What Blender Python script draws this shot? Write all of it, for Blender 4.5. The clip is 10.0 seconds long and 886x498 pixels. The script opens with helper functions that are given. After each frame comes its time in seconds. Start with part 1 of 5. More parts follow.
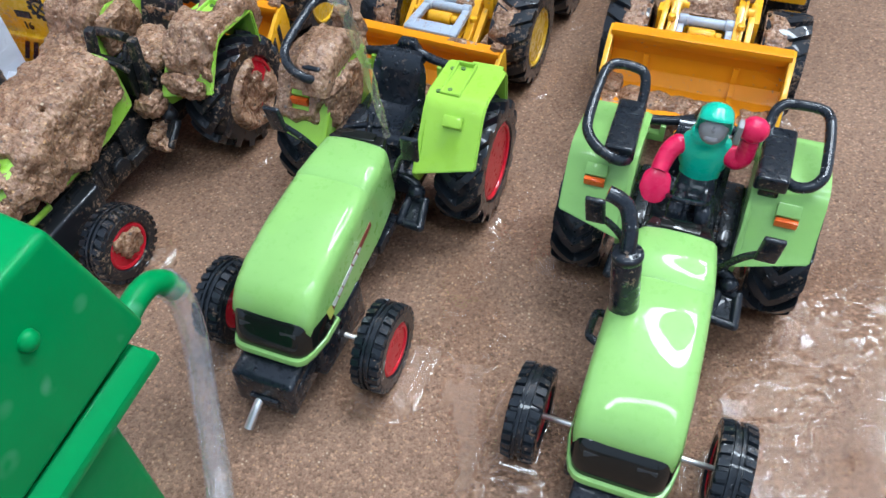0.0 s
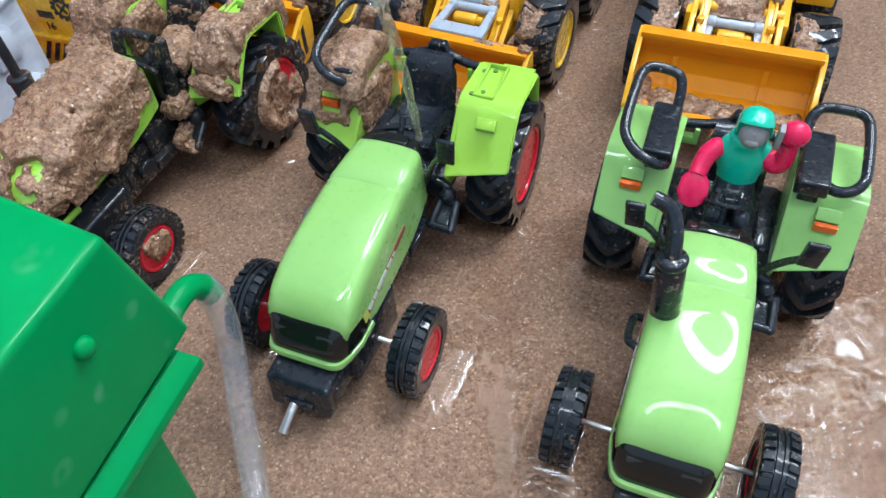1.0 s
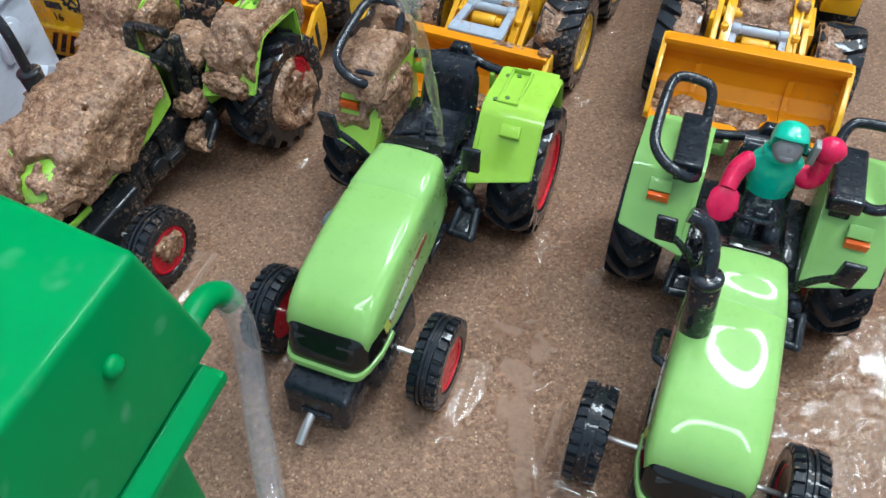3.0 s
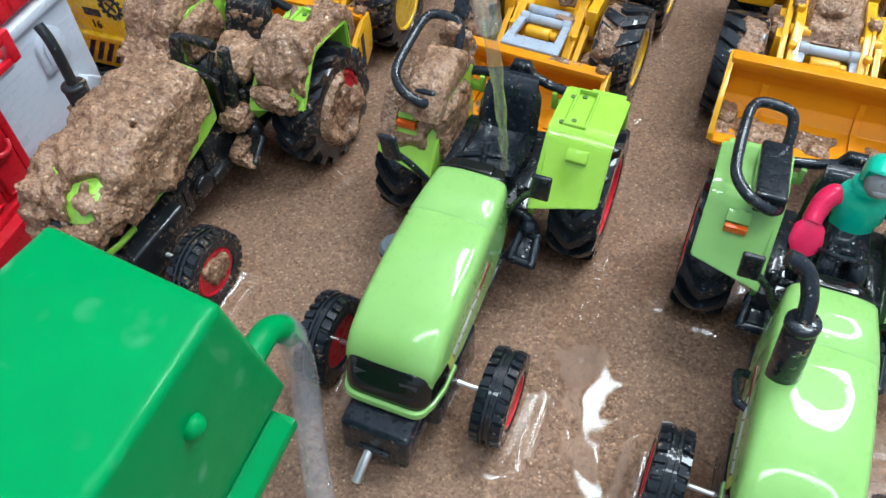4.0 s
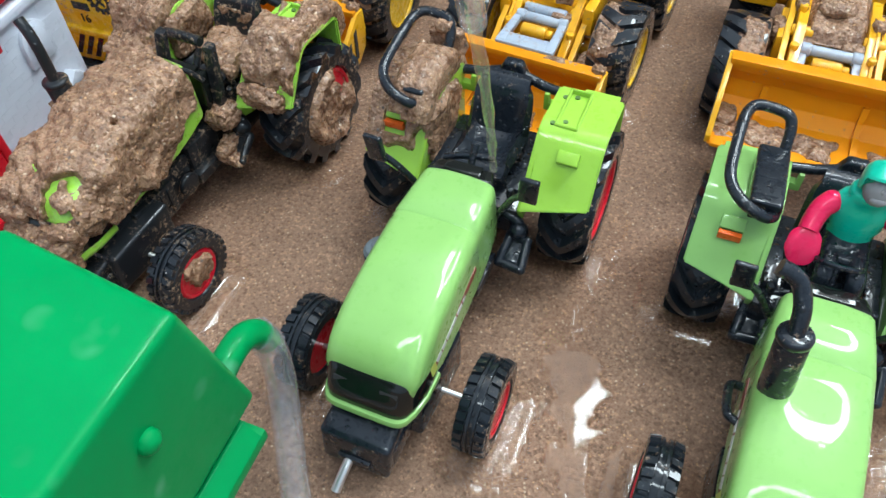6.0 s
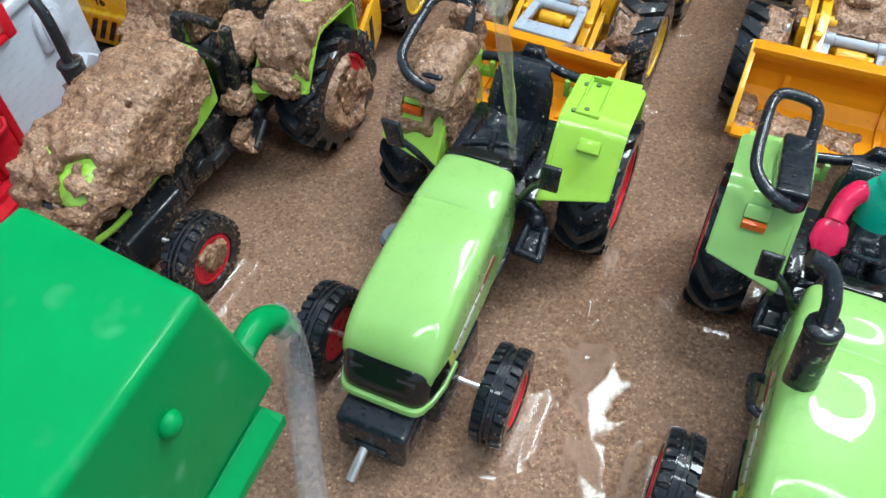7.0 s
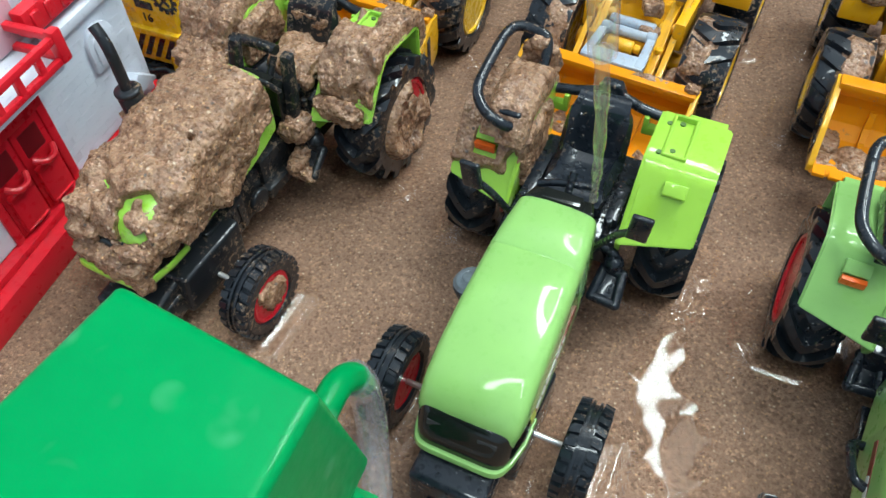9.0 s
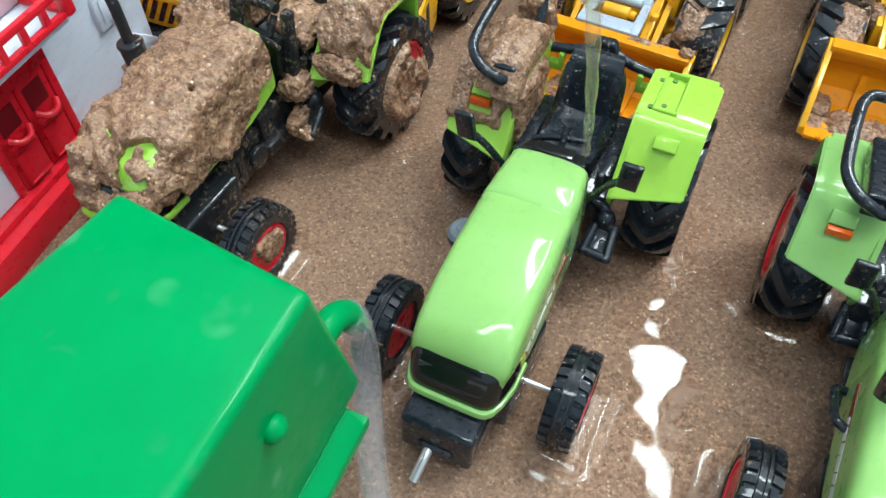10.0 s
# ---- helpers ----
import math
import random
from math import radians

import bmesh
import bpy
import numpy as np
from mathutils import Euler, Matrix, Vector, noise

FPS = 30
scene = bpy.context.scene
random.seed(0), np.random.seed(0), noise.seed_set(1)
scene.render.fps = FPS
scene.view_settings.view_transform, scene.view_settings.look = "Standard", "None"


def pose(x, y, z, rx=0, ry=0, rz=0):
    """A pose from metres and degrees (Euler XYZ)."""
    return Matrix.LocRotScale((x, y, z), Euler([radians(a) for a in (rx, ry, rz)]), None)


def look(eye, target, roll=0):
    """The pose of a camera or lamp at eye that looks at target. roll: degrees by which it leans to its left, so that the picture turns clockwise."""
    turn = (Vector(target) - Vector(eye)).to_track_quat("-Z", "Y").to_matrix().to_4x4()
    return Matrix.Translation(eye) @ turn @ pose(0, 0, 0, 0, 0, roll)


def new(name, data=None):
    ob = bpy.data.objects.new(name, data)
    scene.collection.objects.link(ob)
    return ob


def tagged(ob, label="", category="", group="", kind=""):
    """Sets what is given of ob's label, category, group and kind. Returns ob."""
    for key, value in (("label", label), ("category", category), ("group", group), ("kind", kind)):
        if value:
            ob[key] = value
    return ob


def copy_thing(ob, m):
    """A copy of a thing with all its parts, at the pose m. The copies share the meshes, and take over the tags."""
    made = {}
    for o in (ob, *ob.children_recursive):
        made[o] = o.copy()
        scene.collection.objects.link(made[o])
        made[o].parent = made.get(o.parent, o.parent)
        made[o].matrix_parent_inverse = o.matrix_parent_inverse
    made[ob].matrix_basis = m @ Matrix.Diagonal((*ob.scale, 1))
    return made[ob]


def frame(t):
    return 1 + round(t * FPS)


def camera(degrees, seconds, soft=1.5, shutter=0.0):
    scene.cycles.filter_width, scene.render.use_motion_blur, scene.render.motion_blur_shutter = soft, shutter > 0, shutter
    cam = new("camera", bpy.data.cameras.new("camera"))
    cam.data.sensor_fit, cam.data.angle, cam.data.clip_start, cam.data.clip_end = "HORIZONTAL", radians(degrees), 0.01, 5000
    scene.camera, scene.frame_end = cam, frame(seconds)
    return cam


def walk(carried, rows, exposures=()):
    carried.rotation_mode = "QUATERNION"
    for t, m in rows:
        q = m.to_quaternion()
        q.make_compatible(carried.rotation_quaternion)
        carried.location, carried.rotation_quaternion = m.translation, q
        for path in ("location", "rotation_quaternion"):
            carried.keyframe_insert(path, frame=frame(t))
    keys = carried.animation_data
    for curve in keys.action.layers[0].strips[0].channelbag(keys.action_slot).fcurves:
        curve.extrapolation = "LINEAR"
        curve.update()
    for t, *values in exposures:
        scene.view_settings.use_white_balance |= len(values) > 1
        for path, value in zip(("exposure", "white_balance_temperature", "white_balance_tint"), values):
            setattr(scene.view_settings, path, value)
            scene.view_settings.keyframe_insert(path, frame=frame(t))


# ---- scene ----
cam = camera(59.5, 10.0)
PATH = [
    (0, (0.054, 0.077, 0.302), (0.004, 1.375, -1.219), -4.8),
    (0.5, (0.06, 0.076, 0.299), (0.013, 1.375, -1.222), -4.7),
    (1, (0.038, 0.08, 0.303), (-0.006, 1.375, -1.22), -4.5),
    (1.5, (0.035, 0.083, 0.302), (0.005, 1.375, -1.225), -3.5),
    (2, (0.039, 0.087, 0.304), (0.008, 1.378, -1.223), -3.5),
    (2.2, (0.031, 0.089, 0.304), (0.004, 1.379, -1.224), -3.4),
    (3.3, (0.024, 0.092, 0.303), (0.006, 1.367, -1.238), -2.4),
    (3.5, (0.023, 0.096, 0.304), (-0.004, 1.375, -1.233), -2.7),
    (4, (0.0, 0.111, 0.301), (-0.03, 1.381, -1.243), -2.1),
    (4.5, (0.01, 0.115, 0.299), (-0.031, 1.382, -1.248), -2.1),
    (5, (0.015, 0.11, 0.299), (-0.029, 1.377, -1.248), -2.1),
    (5.5, (0.008, 0.117, 0.297), (-0.033, 1.383, -1.251), -2.1),
    (6.8, (0.01, 0.119, 0.293), (-0.056, 1.376, -1.261), -2.2),
    (7, (0.003, 0.119, 0.291), (-0.057, 1.372, -1.266), -1.9),
    (7.5, (-0.023, 0.137, 0.292), (-0.088, 1.376, -1.276), -1.5),
    (8, (-0.026, 0.144, 0.297), (-0.097, 1.38, -1.274), -1.4),
    (8.5, (-0.03, 0.147, 0.298), (-0.103, 1.382, -1.273), -1.5),
    (9, (-0.025, 0.144, 0.293), (-0.1, 1.38, -1.277), -1.4),
    (9.5, (-0.024, 0.135, 0.29), (-0.101, 1.371, -1.28), -1.3),
    (10, (-0.021, 0.126, 0.286), (-0.102, 1.357, -1.289), -1.0),
]
LIGHT = [(0, 0.22, 6000, 13), (2, 0.13, 6100, 10), (3.5, 0.03, 6150, 9), (4, 0.18, 6150, 9), (5.5, 0.2, 6250, 8), (7, 0.23, 6300, 8), (7.5, 0.28, 6400, 8), (8.5, 0.14, 6450, 6), (9, 0.19, 6400, 5), (10, 0.3, 6350, 5)]
walk(cam, [(t, look(eye, target, roll)) for t, eye, target, roll in PATH], LIGHT)

# ---- world, sun and exposure ----
SUN_AZ, SUN_EL = radians(31), radians(58)      # clockwise from +y; height over the horizon
world = bpy.data.worlds.new("world")
scene.world = world
world.use_nodes = True
wn = world.node_tree
sky = wn.nodes.new("ShaderNodeTexSky")
sky.sky_type, sky.sun_disc = "NISHITA", False
sky.sun_elevation, sky.sun_rotation = SUN_EL, SUN_AZ
sky.air_density, sky.dust_density, sky.ozone_density = 1.0, 5.0, 1.0
# an overcast veil evens out the blue sky
veil = wn.nodes.new("ShaderNodeMix")
veil.data_type = "RGBA"
veil.inputs[0].default_value = 0.72
veil.inputs[7].default_value = (9.0, 11.2, 13.6, 1)
wn.links.new(sky.outputs["Color"], veil.inputs[6])
wn.links.new(veil.outputs[2], wn.nodes["Background"].inputs["Color"])
wn.nodes["Background"].inputs["Strength"].default_value = 0.080
sun = new("sun", bpy.data.lights.new("sun", "SUN"))
sun.data.energy, sun.data.angle, sun.data.color = 0.5, radians(50), (0.93, 0.98, 1.0)
sun_dir = Vector((math.sin(SUN_AZ) * math.cos(SUN_EL), math.cos(SUN_AZ) * math.cos(SUN_EL), math.sin(SUN_EL)))
sun.matrix_world = look(sun_dir * 3, (0, 0, 0))

# ---- materials ----
MM = 0.001


class Mat:
    """A node material with short ways to wire it."""

    def __init__(self, name):
        self.m = bpy.data.materials.new(name)
        self.m.use_nodes = True
        self.t = self.m.node_tree
        self.b = self.t.nodes["Principled BSDF"]
        self.co = self.t.nodes.new("ShaderNodeTexCoord").outputs["Object"]

    def node(self, kind, **ins):
        n = self.t.nodes.new(kind)
        for k, v in ins.items():
            self.put(n.inputs[k.replace("_", " ")], v)
        return n

    def put(self, socket, v):
        if isinstance(v, bpy.types.NodeSocket):
            self.t.links.new(v, socket)
        else:
            socket.default_value = v

    def world_co(self):
        self.co = self.t.nodes.new("ShaderNodeNewGeometry").outputs["Position"]

    def noise(self, scale, detail=4.0, rough=0.6, dist=0.0):
        return self.node("ShaderNodeTexNoise", Vector=self.co, Scale=scale, Detail=detail, Roughness=rough, Distortion=dist).outputs["Fac"]

    def voronoi(self, scale, out="Distance", feature="F1"):
        n = self.node("ShaderNodeTexVoronoi", Vector=self.co, Scale=scale)
        n.feature = feature
        return n.outputs[out]

    def ramp(self, fac, *stops):
        n = self.node("ShaderNodeValToRGB", Fac=fac)
        el = n.color_ramp.elements
        while len(el) < len(stops):
            el.new(0.5)
        for e, (p, c) in zip(el, stops):
            e.position = p
            e.color = (c, c, c, 1) if isinstance(c, (int, float)) else (*c, 1)
        return n.outputs["Color"]

    def mix(self, fac, a, b, mode="MIX"):
        n = self.t.nodes.new("ShaderNodeMix")
        n.data_type, n.blend_type = "RGBA", mode
        self.put(n.inputs[0], fac)
        for s, v in ((n.inputs[6], a), (n.inputs[7], b)):
            self.put(s, v if isinstance(v, bpy.types.NodeSocket) else (*v, 1))
        return n.outputs[2]

    def math(self, op, a, b=0.0):
        n = self.t.nodes.new("ShaderNodeMath")
        n.operation = op
        self.put(n.inputs[0], a)
        self.put(n.inputs[1], b)
        return n.outputs[0]

    def bump(self, height, strength, dist, normal=None):
        n = self.node("ShaderNodeBump", Height=height, Strength=strength, Distance=dist)
        if normal:
            self.put(n.inputs["Normal"], normal)
        return n.outputs["Normal"]

    def set(self, **ins):
        for k, v in ins.items():
            s = self.b.inputs[k.replace("_", " ")]
            if isinstance(v, tuple) and len(v) == 3:
                v = (*v, 1)
            self.put(s, v)
        return self.m


def plastic(name, colour, rough=0.22, dirt=0.0, wet=0.0, mottled=0.06, scale=1.0, spec=0.4, coat=1.0, pale=0.0):
    """Moulded toy plastic: faint mottling, fine scratches, specks of sand where it is dirty, drops of water where it is wet."""
    a = Mat(name)
    dark = tuple(c * (1 - mottled * 2.2) for c in colour)
    col = a.mix(a.noise(60 * scale, 3), dark, colour)
    if pale:
        spot = a.math("MULTIPLY", a.ramp(a.voronoi(75), (0.10, 1.0), (0.34, 0.0)), a.ramp(a.noise(28, 3), (0.50, 0.0), (0.62, 1.0)))
        col = a.mix(a.math("MULTIPLY", spot, pale), col, (0.30, 0.52, 0.40))
    r = a.ramp(a.noise(240, 5), (0.3, max(rough - 0.07, 0.03)), (0.7, rough + 0.1))
    nor = a.bump(a.noise(420, 3), 0.05, 0.0004)
    if dirt:
        speck = a.ramp(a.noise(420, 4, 0.7), (0.62 - dirt * 0.25, 0.0), (0.68 - dirt * 0.25, 1.0))
        patch = a.ramp(a.noise(45, 3), (0.45, 0.0), (0.65, 1.0))
        fac = a.math("MULTIPLY", speck, patch)
        sandy = a.mix(a.noise(700, 2), (0.20, 0.12, 0.07), (0.42, 0.29, 0.19))
        col = a.mix(fac, col, sandy)
        r = a.mix(fac, r, (0.6, 0.6, 0.6))
        nor = a.bump(fac, 0.5, 0.0006, nor)
    if wet:
        drops = a.ramp(a.voronoi(260), (0.12, 1.0), (0.34, 0.0))
        where = a.ramp(a.noise(70, 2), (0.51 - 0.12 * wet, 0.0), (0.64 - 0.12 * wet, 1.0))
        nor2 = a.bump(a.math("MULTIPLY", drops, where), 0.7 * wet, 0.0014)
        a.set(Coat_Weight=coat, Coat_Roughness=0.02, Coat_IOR=1.33, Coat_Normal=nor2)
    return a.set(Base_Color=col, Roughness=r, Normal=nor, Specular_IOR_Level=spec)


def sand_material(name, loose):
    """Wet brown sand: fine grain, single light and dark grains, broad damp stains. loose: sand caked on things, coarser and rougher."""
    a = Mat(name)
    if not loose:
        a.world_co()
    fine = a.noise(430 if loose else 620, 5, 0.75 if loose else 0.85)
    grain = a.node("ShaderNodeTexVoronoi", Vector=a.co, Scale=640.0 if loose else 760.0)
    each = a.node("ShaderNodeSeparateColor", Color=grain.outputs["Color"]).outputs[0]
    if loose:
        base = a.ramp(fine, (0.28, (0.172, 0.096, 0.058)), (0.44, (0.262, 0.154, 0.097)), (0.58, (0.318, 0.190, 0.122)), (0.74, (0.42, 0.266, 0.176)))
        single = a.ramp(each, (0.0, (0.76, 0.72, 0.68)), (0.3, (0.94, 0.92, 0.90)), (0.75, (1.05, 1.04, 1.02)), (0.93, (1.12, 1.10, 1.06)), (1.0, (1.45, 1.42, 1.36)))
        stain = a.ramp(a.noise(75, 5, 0.65), (0.30, (0.66, 0.60, 0.55)), (0.62, (1.12, 1.10, 1.08)))
        blotch = a.ramp(a.noise(210, 2, 0.5), (0.34, (0.62, 0.54, 0.46)), (0.45, (0.98, 0.92, 0.88)), (0.55, (1.02, 1.02, 0.94)), (0.68, (1.20, 1.16, 1.18)))
        stain = a.mix(1.0, stain, blotch, "MULTIPLY")
    else:
        base = a.ramp(fine, (0.32, (0.139, 0.079, 0.047)), (0.46, (0.223, 0.131, 0.085)), (0.55, (0.255, 0.153, 0.101)), (0.70, (0.346, 0.227, 0.158)))
        single = a.ramp(each, (0.0, (0.66, 0.63, 0.60)), (0.25, (0.93, 0.92, 0.91)), (0.80, (1.05, 1.05, 1.05)), (1.0, (1.5, 1.48, 1.45)))
        stain = a.ramp(a.noise(11, 5, 0.55, 0.4), (0.32, (0.82, 0.78, 0.75)), (0.66, (1.08, 1.07, 1.06)))
    col = a.mix(1.0, a.mix(1.0, base, stain, "MULTIPLY"), single, "MULTIPLY")
    for scale, lim, tint in ((560.0, 0.95, (0.62, 0.47, 0.33)), (700.0, 0.93, (0.56, 0.32, 0.15)), (520.0, 0.955, (0.05, 0.04, 0.036)), (800.0, 0.93, (0.12, 0.08, 0.055))):
        cell = a.node("ShaderNodeTexVoronoi", Vector=a.co, Scale=scale * (0.8 if loose else 1.15))
        pick = a.ramp(a.node("ShaderNodeSeparateColor", Color=cell.outputs["Color"]).outputs[0], (lim, 0.0), (lim + 0.005, 1.0))
        spot = a.ramp(cell.outputs["Distance"], (0.24, 1.0), (0.42, 0.0))
        col = a.mix(a.math("MULTIPLY", a.math("MULTIPLY", pick, spot), 0.85 if loose else 0.55), col, tint)
    nor = a.bump(fine, 0.4 if loose else 0.6, 0.0009 if loose else 0.0008)
    pebble = a.ramp(grain.outputs["Distance"], (0.0, 1.0), (0.6, 0.0))
    nor = a.bump(pebble, 0.5, 0.0010 if loose else 0.0006, nor)
    if loose:
        nor = a.bump(a.ramp(a.voronoi(330), (0.0, 1.0), (0.6, 0.0)), 0.3, 0.0014, nor)
    r = a.ramp(each if loose else a.noise(500, 2), (0.15, 0.16) if loose else (0.35, 0.36), (0.85, 0.55) if loose else (0.7, 0.66))
    return a.set(Base_Color=col, Roughness=r, Normal=nor, Specular_IOR_Level=0.5 if loose else 0.22)


def water_material():
    """A clear film of water: it lets the sand show and mirrors the sky by its angle alone."""
    a = Mat("water")
    a.world_co()
    t = a.t
    nor = a.bump(a.noise(34, 1, 0.4, 0.6), 0.35, 0.003)
    chop = a.t.nodes.new("ShaderNodeAttribute")
    chop.attribute_name = "ripple"
    nor = a.bump(a.math("MULTIPLY", a.noise(135, 0, 0.4, 0.9), chop.outputs["Fac"]), 1.0, 0.0012, nor)
    gloss = a.node("ShaderNodeBsdfAnisotropic", Color=(1, 1, 1, 1), Roughness=0.004, Normal=nor)
    clear = a.node("ShaderNodeBsdfTransparent", Color=(0.985, 0.97, 0.95, 1))
    fres = a.node("ShaderNodeFresnel", IOR=1.33, Normal=nor)
    mixed = t.nodes.new("ShaderNodeMixShader")
    t.links.new(fres.outputs[0], mixed.inputs[0])
    t.links.new(clear.outputs[0], mixed.inputs[1])
    t.links.new(gloss.outputs[0], mixed.inputs[2])
    t.links.new(mixed.outputs[0], t.nodes["Material Output"].inputs["Surface"])
    return a.m


LIME = plastic("lime_plastic", (0.256, 0.47, 0.128), 0.3, wet=0.06, spec=0.1)
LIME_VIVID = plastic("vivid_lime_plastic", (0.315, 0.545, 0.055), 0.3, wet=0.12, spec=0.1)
LIME_DIRTY = plastic("lime_plastic_dirty", (0.33, 0.61, 0.06), 0.3, dirt=0.4, wet=0.4)
BLACK = plastic("black_plastic", (0.010, 0.013, 0.018), 0.28, dirt=0.03, wet=1.3, spec=0.15, coat=1.0)
BLACK_DIRTY = plastic("black_plastic_muddy", (0.012, 0.013, 0.015), 0.35, dirt=0.3, wet=0.8, spec=0.15, coat=0.9)
GRILLE = plastic("black_gloss_plastic", (0.008, 0.009, 0.008), 0.1, wet=0.3, spec=0.3, coat=0.4)
TYRE = plastic("tyre_rubber", (0.010, 0.013, 0.017), 0.36, dirt=0.12, wet=1.2, spec=0.14, coat=0.9)
TYRE_DIRTY = plastic("tyre_rubber_muddy", (0.011, 0.013, 0.017), 0.36, dirt=0.32, wet=1.2, spec=0.15, coat=1.0)
RED = plastic("red_plastic", (0.62, 0.012, 0.028), 0.3, dirt=0.08, wet=0.5, spec=0.12, coat=0.5)
HOUSE_RED = plastic("house_red_plastic", (0.64, 0.012, 0.024), 0.3, wet=0.15, spec=0.2, coat=0.6)
HOUSE_WHITE = plastic("house_white_plastic", (0.60, 0.62, 0.675), 0.3, mottled=0.02)
YELLOW = plastic("yellow_plastic", (0.80, 0.38, 0.010), 0.3, dirt=0.08, wet=0.4, spec=0.2)
YELLOW_RIM = plastic("yellow_rim_plastic", (0.80, 0.46, 0.015), 0.25, dirt=0.3, wet=0.4)
ORANGE = plastic("bucket_orange_plastic", (0.74, 0.25, 0.006), 0.35, dirt=0.03, wet=0.3, spec=0.08, coat=0.25)
GREY = plastic("grey_plastic", (0.36, 0.40, 0.46), 0.3, dirt=0.35)
MARK = plastic("orange_marker", (0.85, 0.13, 0.015), 0.3)
GREEN = plastic("green_tank_plastic", (0.004, 0.245, 0.064), 0.35, mottled=0.09, spec=0.06, wet=0.12, coat=0.18, pale=0.45)
FIG_GREEN = plastic("figure_green", (0.012, 0.45, 0.29), 0.3, wet=0.3, spec=0.2)
FIG_RED = plastic("figure_red", (0.70, 0.012, 0.075), 0.28, wet=0.3, spec=0.2, coat=0.6)
FIG_GREY = plastic("figure_grey", (0.30, 0.28, 0.28), 0.5, mottled=0.2)
LABEL_WHITE = plastic("decal_white", (0.50, 0.50, 0.44), 0.4, dirt=0.3)
LABEL_BROWN = plastic("decal_red_brown", (0.20, 0.040, 0.022), 0.4, mottled=0.16, scale=5)
LABEL_RED = plastic("decal_ochre", (0.42, 0.45, 0.08), 0.4, dirt=0.3)
STEEL = Mat("steel_rod").set(Base_Color=(0.62, 0.6, 0.57), Metallic=0.9, Roughness=0.28)
SAND = sand_material("wet_sand", False)
MUD = sand_material("sandy_mud", True)
WATER = water_material()


def hose_material():
    a = Mat("clear_hose")
    t = a.t
    gloss = a.node("ShaderNodeBsdfAnisotropic", Color=(1, 1, 1, 1), Roughness=0.08, Normal=a.bump(a.noise(150, 2), 0.3, 0.002))
    milk = a.node("ShaderNodeBsdfDiffuse", Color=(0.86, 0.87, 0.93, 1))
    clear = a.node("ShaderNodeBsdfTransparent", Color=(0.93, 0.93, 0.93, 1))
    body = t.nodes.new("ShaderNodeMixShader")
    body.inputs[0].default_value = 0.07
    t.links.new(clear.outputs[0], body.inputs[1])
    t.links.new(milk.outputs[0], body.inputs[2])
    lw = a.node("ShaderNodeLayerWeight", Blend=0.16)
    out = t.nodes.new("ShaderNodeMixShader")
    t.links.new(lw.outputs["Facing"], out.inputs[0])
    t.links.new(body.outputs[0], out.inputs[1])
    t.links.new(gloss.outputs[0], out.inputs[2])
    t.links.new(out.outputs[0], t.nodes["Material Output"].inputs["Surface"])
    return a.m


HOSE = hose_material()


# ---- mesh tools: all lengths in millimetres ----
def finish(bm, material, name, sharp=38):
    """Turns a bmesh into mesh data in metres, smooth but for its sharp edges."""
    bmesh.ops.recalc_face_normals(bm, faces=bm.faces)
    bmesh.ops.scale(bm, vec=(MM, MM, MM), verts=bm.verts)
    lim = radians(sharp)
    for f in bm.faces:
        f.smooth = True
    for e in bm.edges:
        e.smooth = len(e.link_faces) == 2 and e.calc_face_angle(0) < lim
    me = bpy.data.meshes.new(name)
    bm.to_mesh(me)
    bm.free()
    for m in material if isinstance(material, (list, tuple)) else [material]:
        me.materials.append(m)
    return me


def part(name, bm, material, parent=None, label="", sharp=38):
    ob = new(name, finish(bm, material, name, sharp))
    ob.parent = parent
    return tagged(ob, label)


def put_in(bm, made, slot):
    """Gives the faces made since the count was taken a material slot."""
    for f in list(bm.faces)[made:]:
        f.material_index = slot


def bevelled(bm, verts, width, seg=2):
    if width:
        edges = list({e for v in verts for e in v.link_edges})
        bmesh.ops.bevel(bm, geom=edges, offset=width, segments=seg, profile=0.6, affect="EDGES", clamp_overlap=True)


def hexa(bm, pts, bev=0.8, seg=2):
    """A solid of eight corners: the lower four round, then the upper four."""
    v = [bm.verts.new(p) for p in pts]
    for q in ((3, 2, 1, 0), (4, 5, 6, 7), (0, 1, 5, 4), (1, 2, 6, 5), (2, 3, 7, 6), (3, 0, 4, 7)):
        bm.faces.new([v[i] for i in q])
    bevelled(bm, v, bev, seg)
    return bm


def box(bm, x0, x1, y0, y1, z0, z1, bev=0.8, seg=2, turn=None):
    pts = [Vector(p) for p in ((x0, y0, z0), (x1, y0, z0), (x1, y1, z0), (x0, y1, z0), (x0, y0, z1), (x1, y0, z1), (x1, y1, z1), (x0, y1, z1))]
    if turn:
        c = sum(pts, Vector()) / 8
        m = Euler([radians(a) for a in turn]).to_matrix()
        pts = [c + m @ (p - c) for p in pts]
    return hexa(bm, pts, bev, seg)


def prism(bm, outline, a, b, axis="x", bev=0.6, seg=2):
    """A flat outline of (u, v) pulled from a to b along an axis: x (u, v = y, z), y (x, z) or z (x, y)."""
    def at(u, v, w):
        return {"x": (w, u, v), "y": (u, w, v), "z": (u, v, w)}[axis]
    lo = [bm.verts.new(at(u, v, a)) for u, v in outline]
    hi = [bm.verts.new(at(u, v, b)) for u, v in outline]
    n = len(outline)
    bm.faces.new(lo)
    bm.faces.new(hi[::-1])
    for i in range(n):
        bm.faces.new((lo[i], hi[i], hi[(i + 1) % n], lo[(i + 1) % n]))
    bevelled(bm, lo + hi, bev, seg)
    return bm


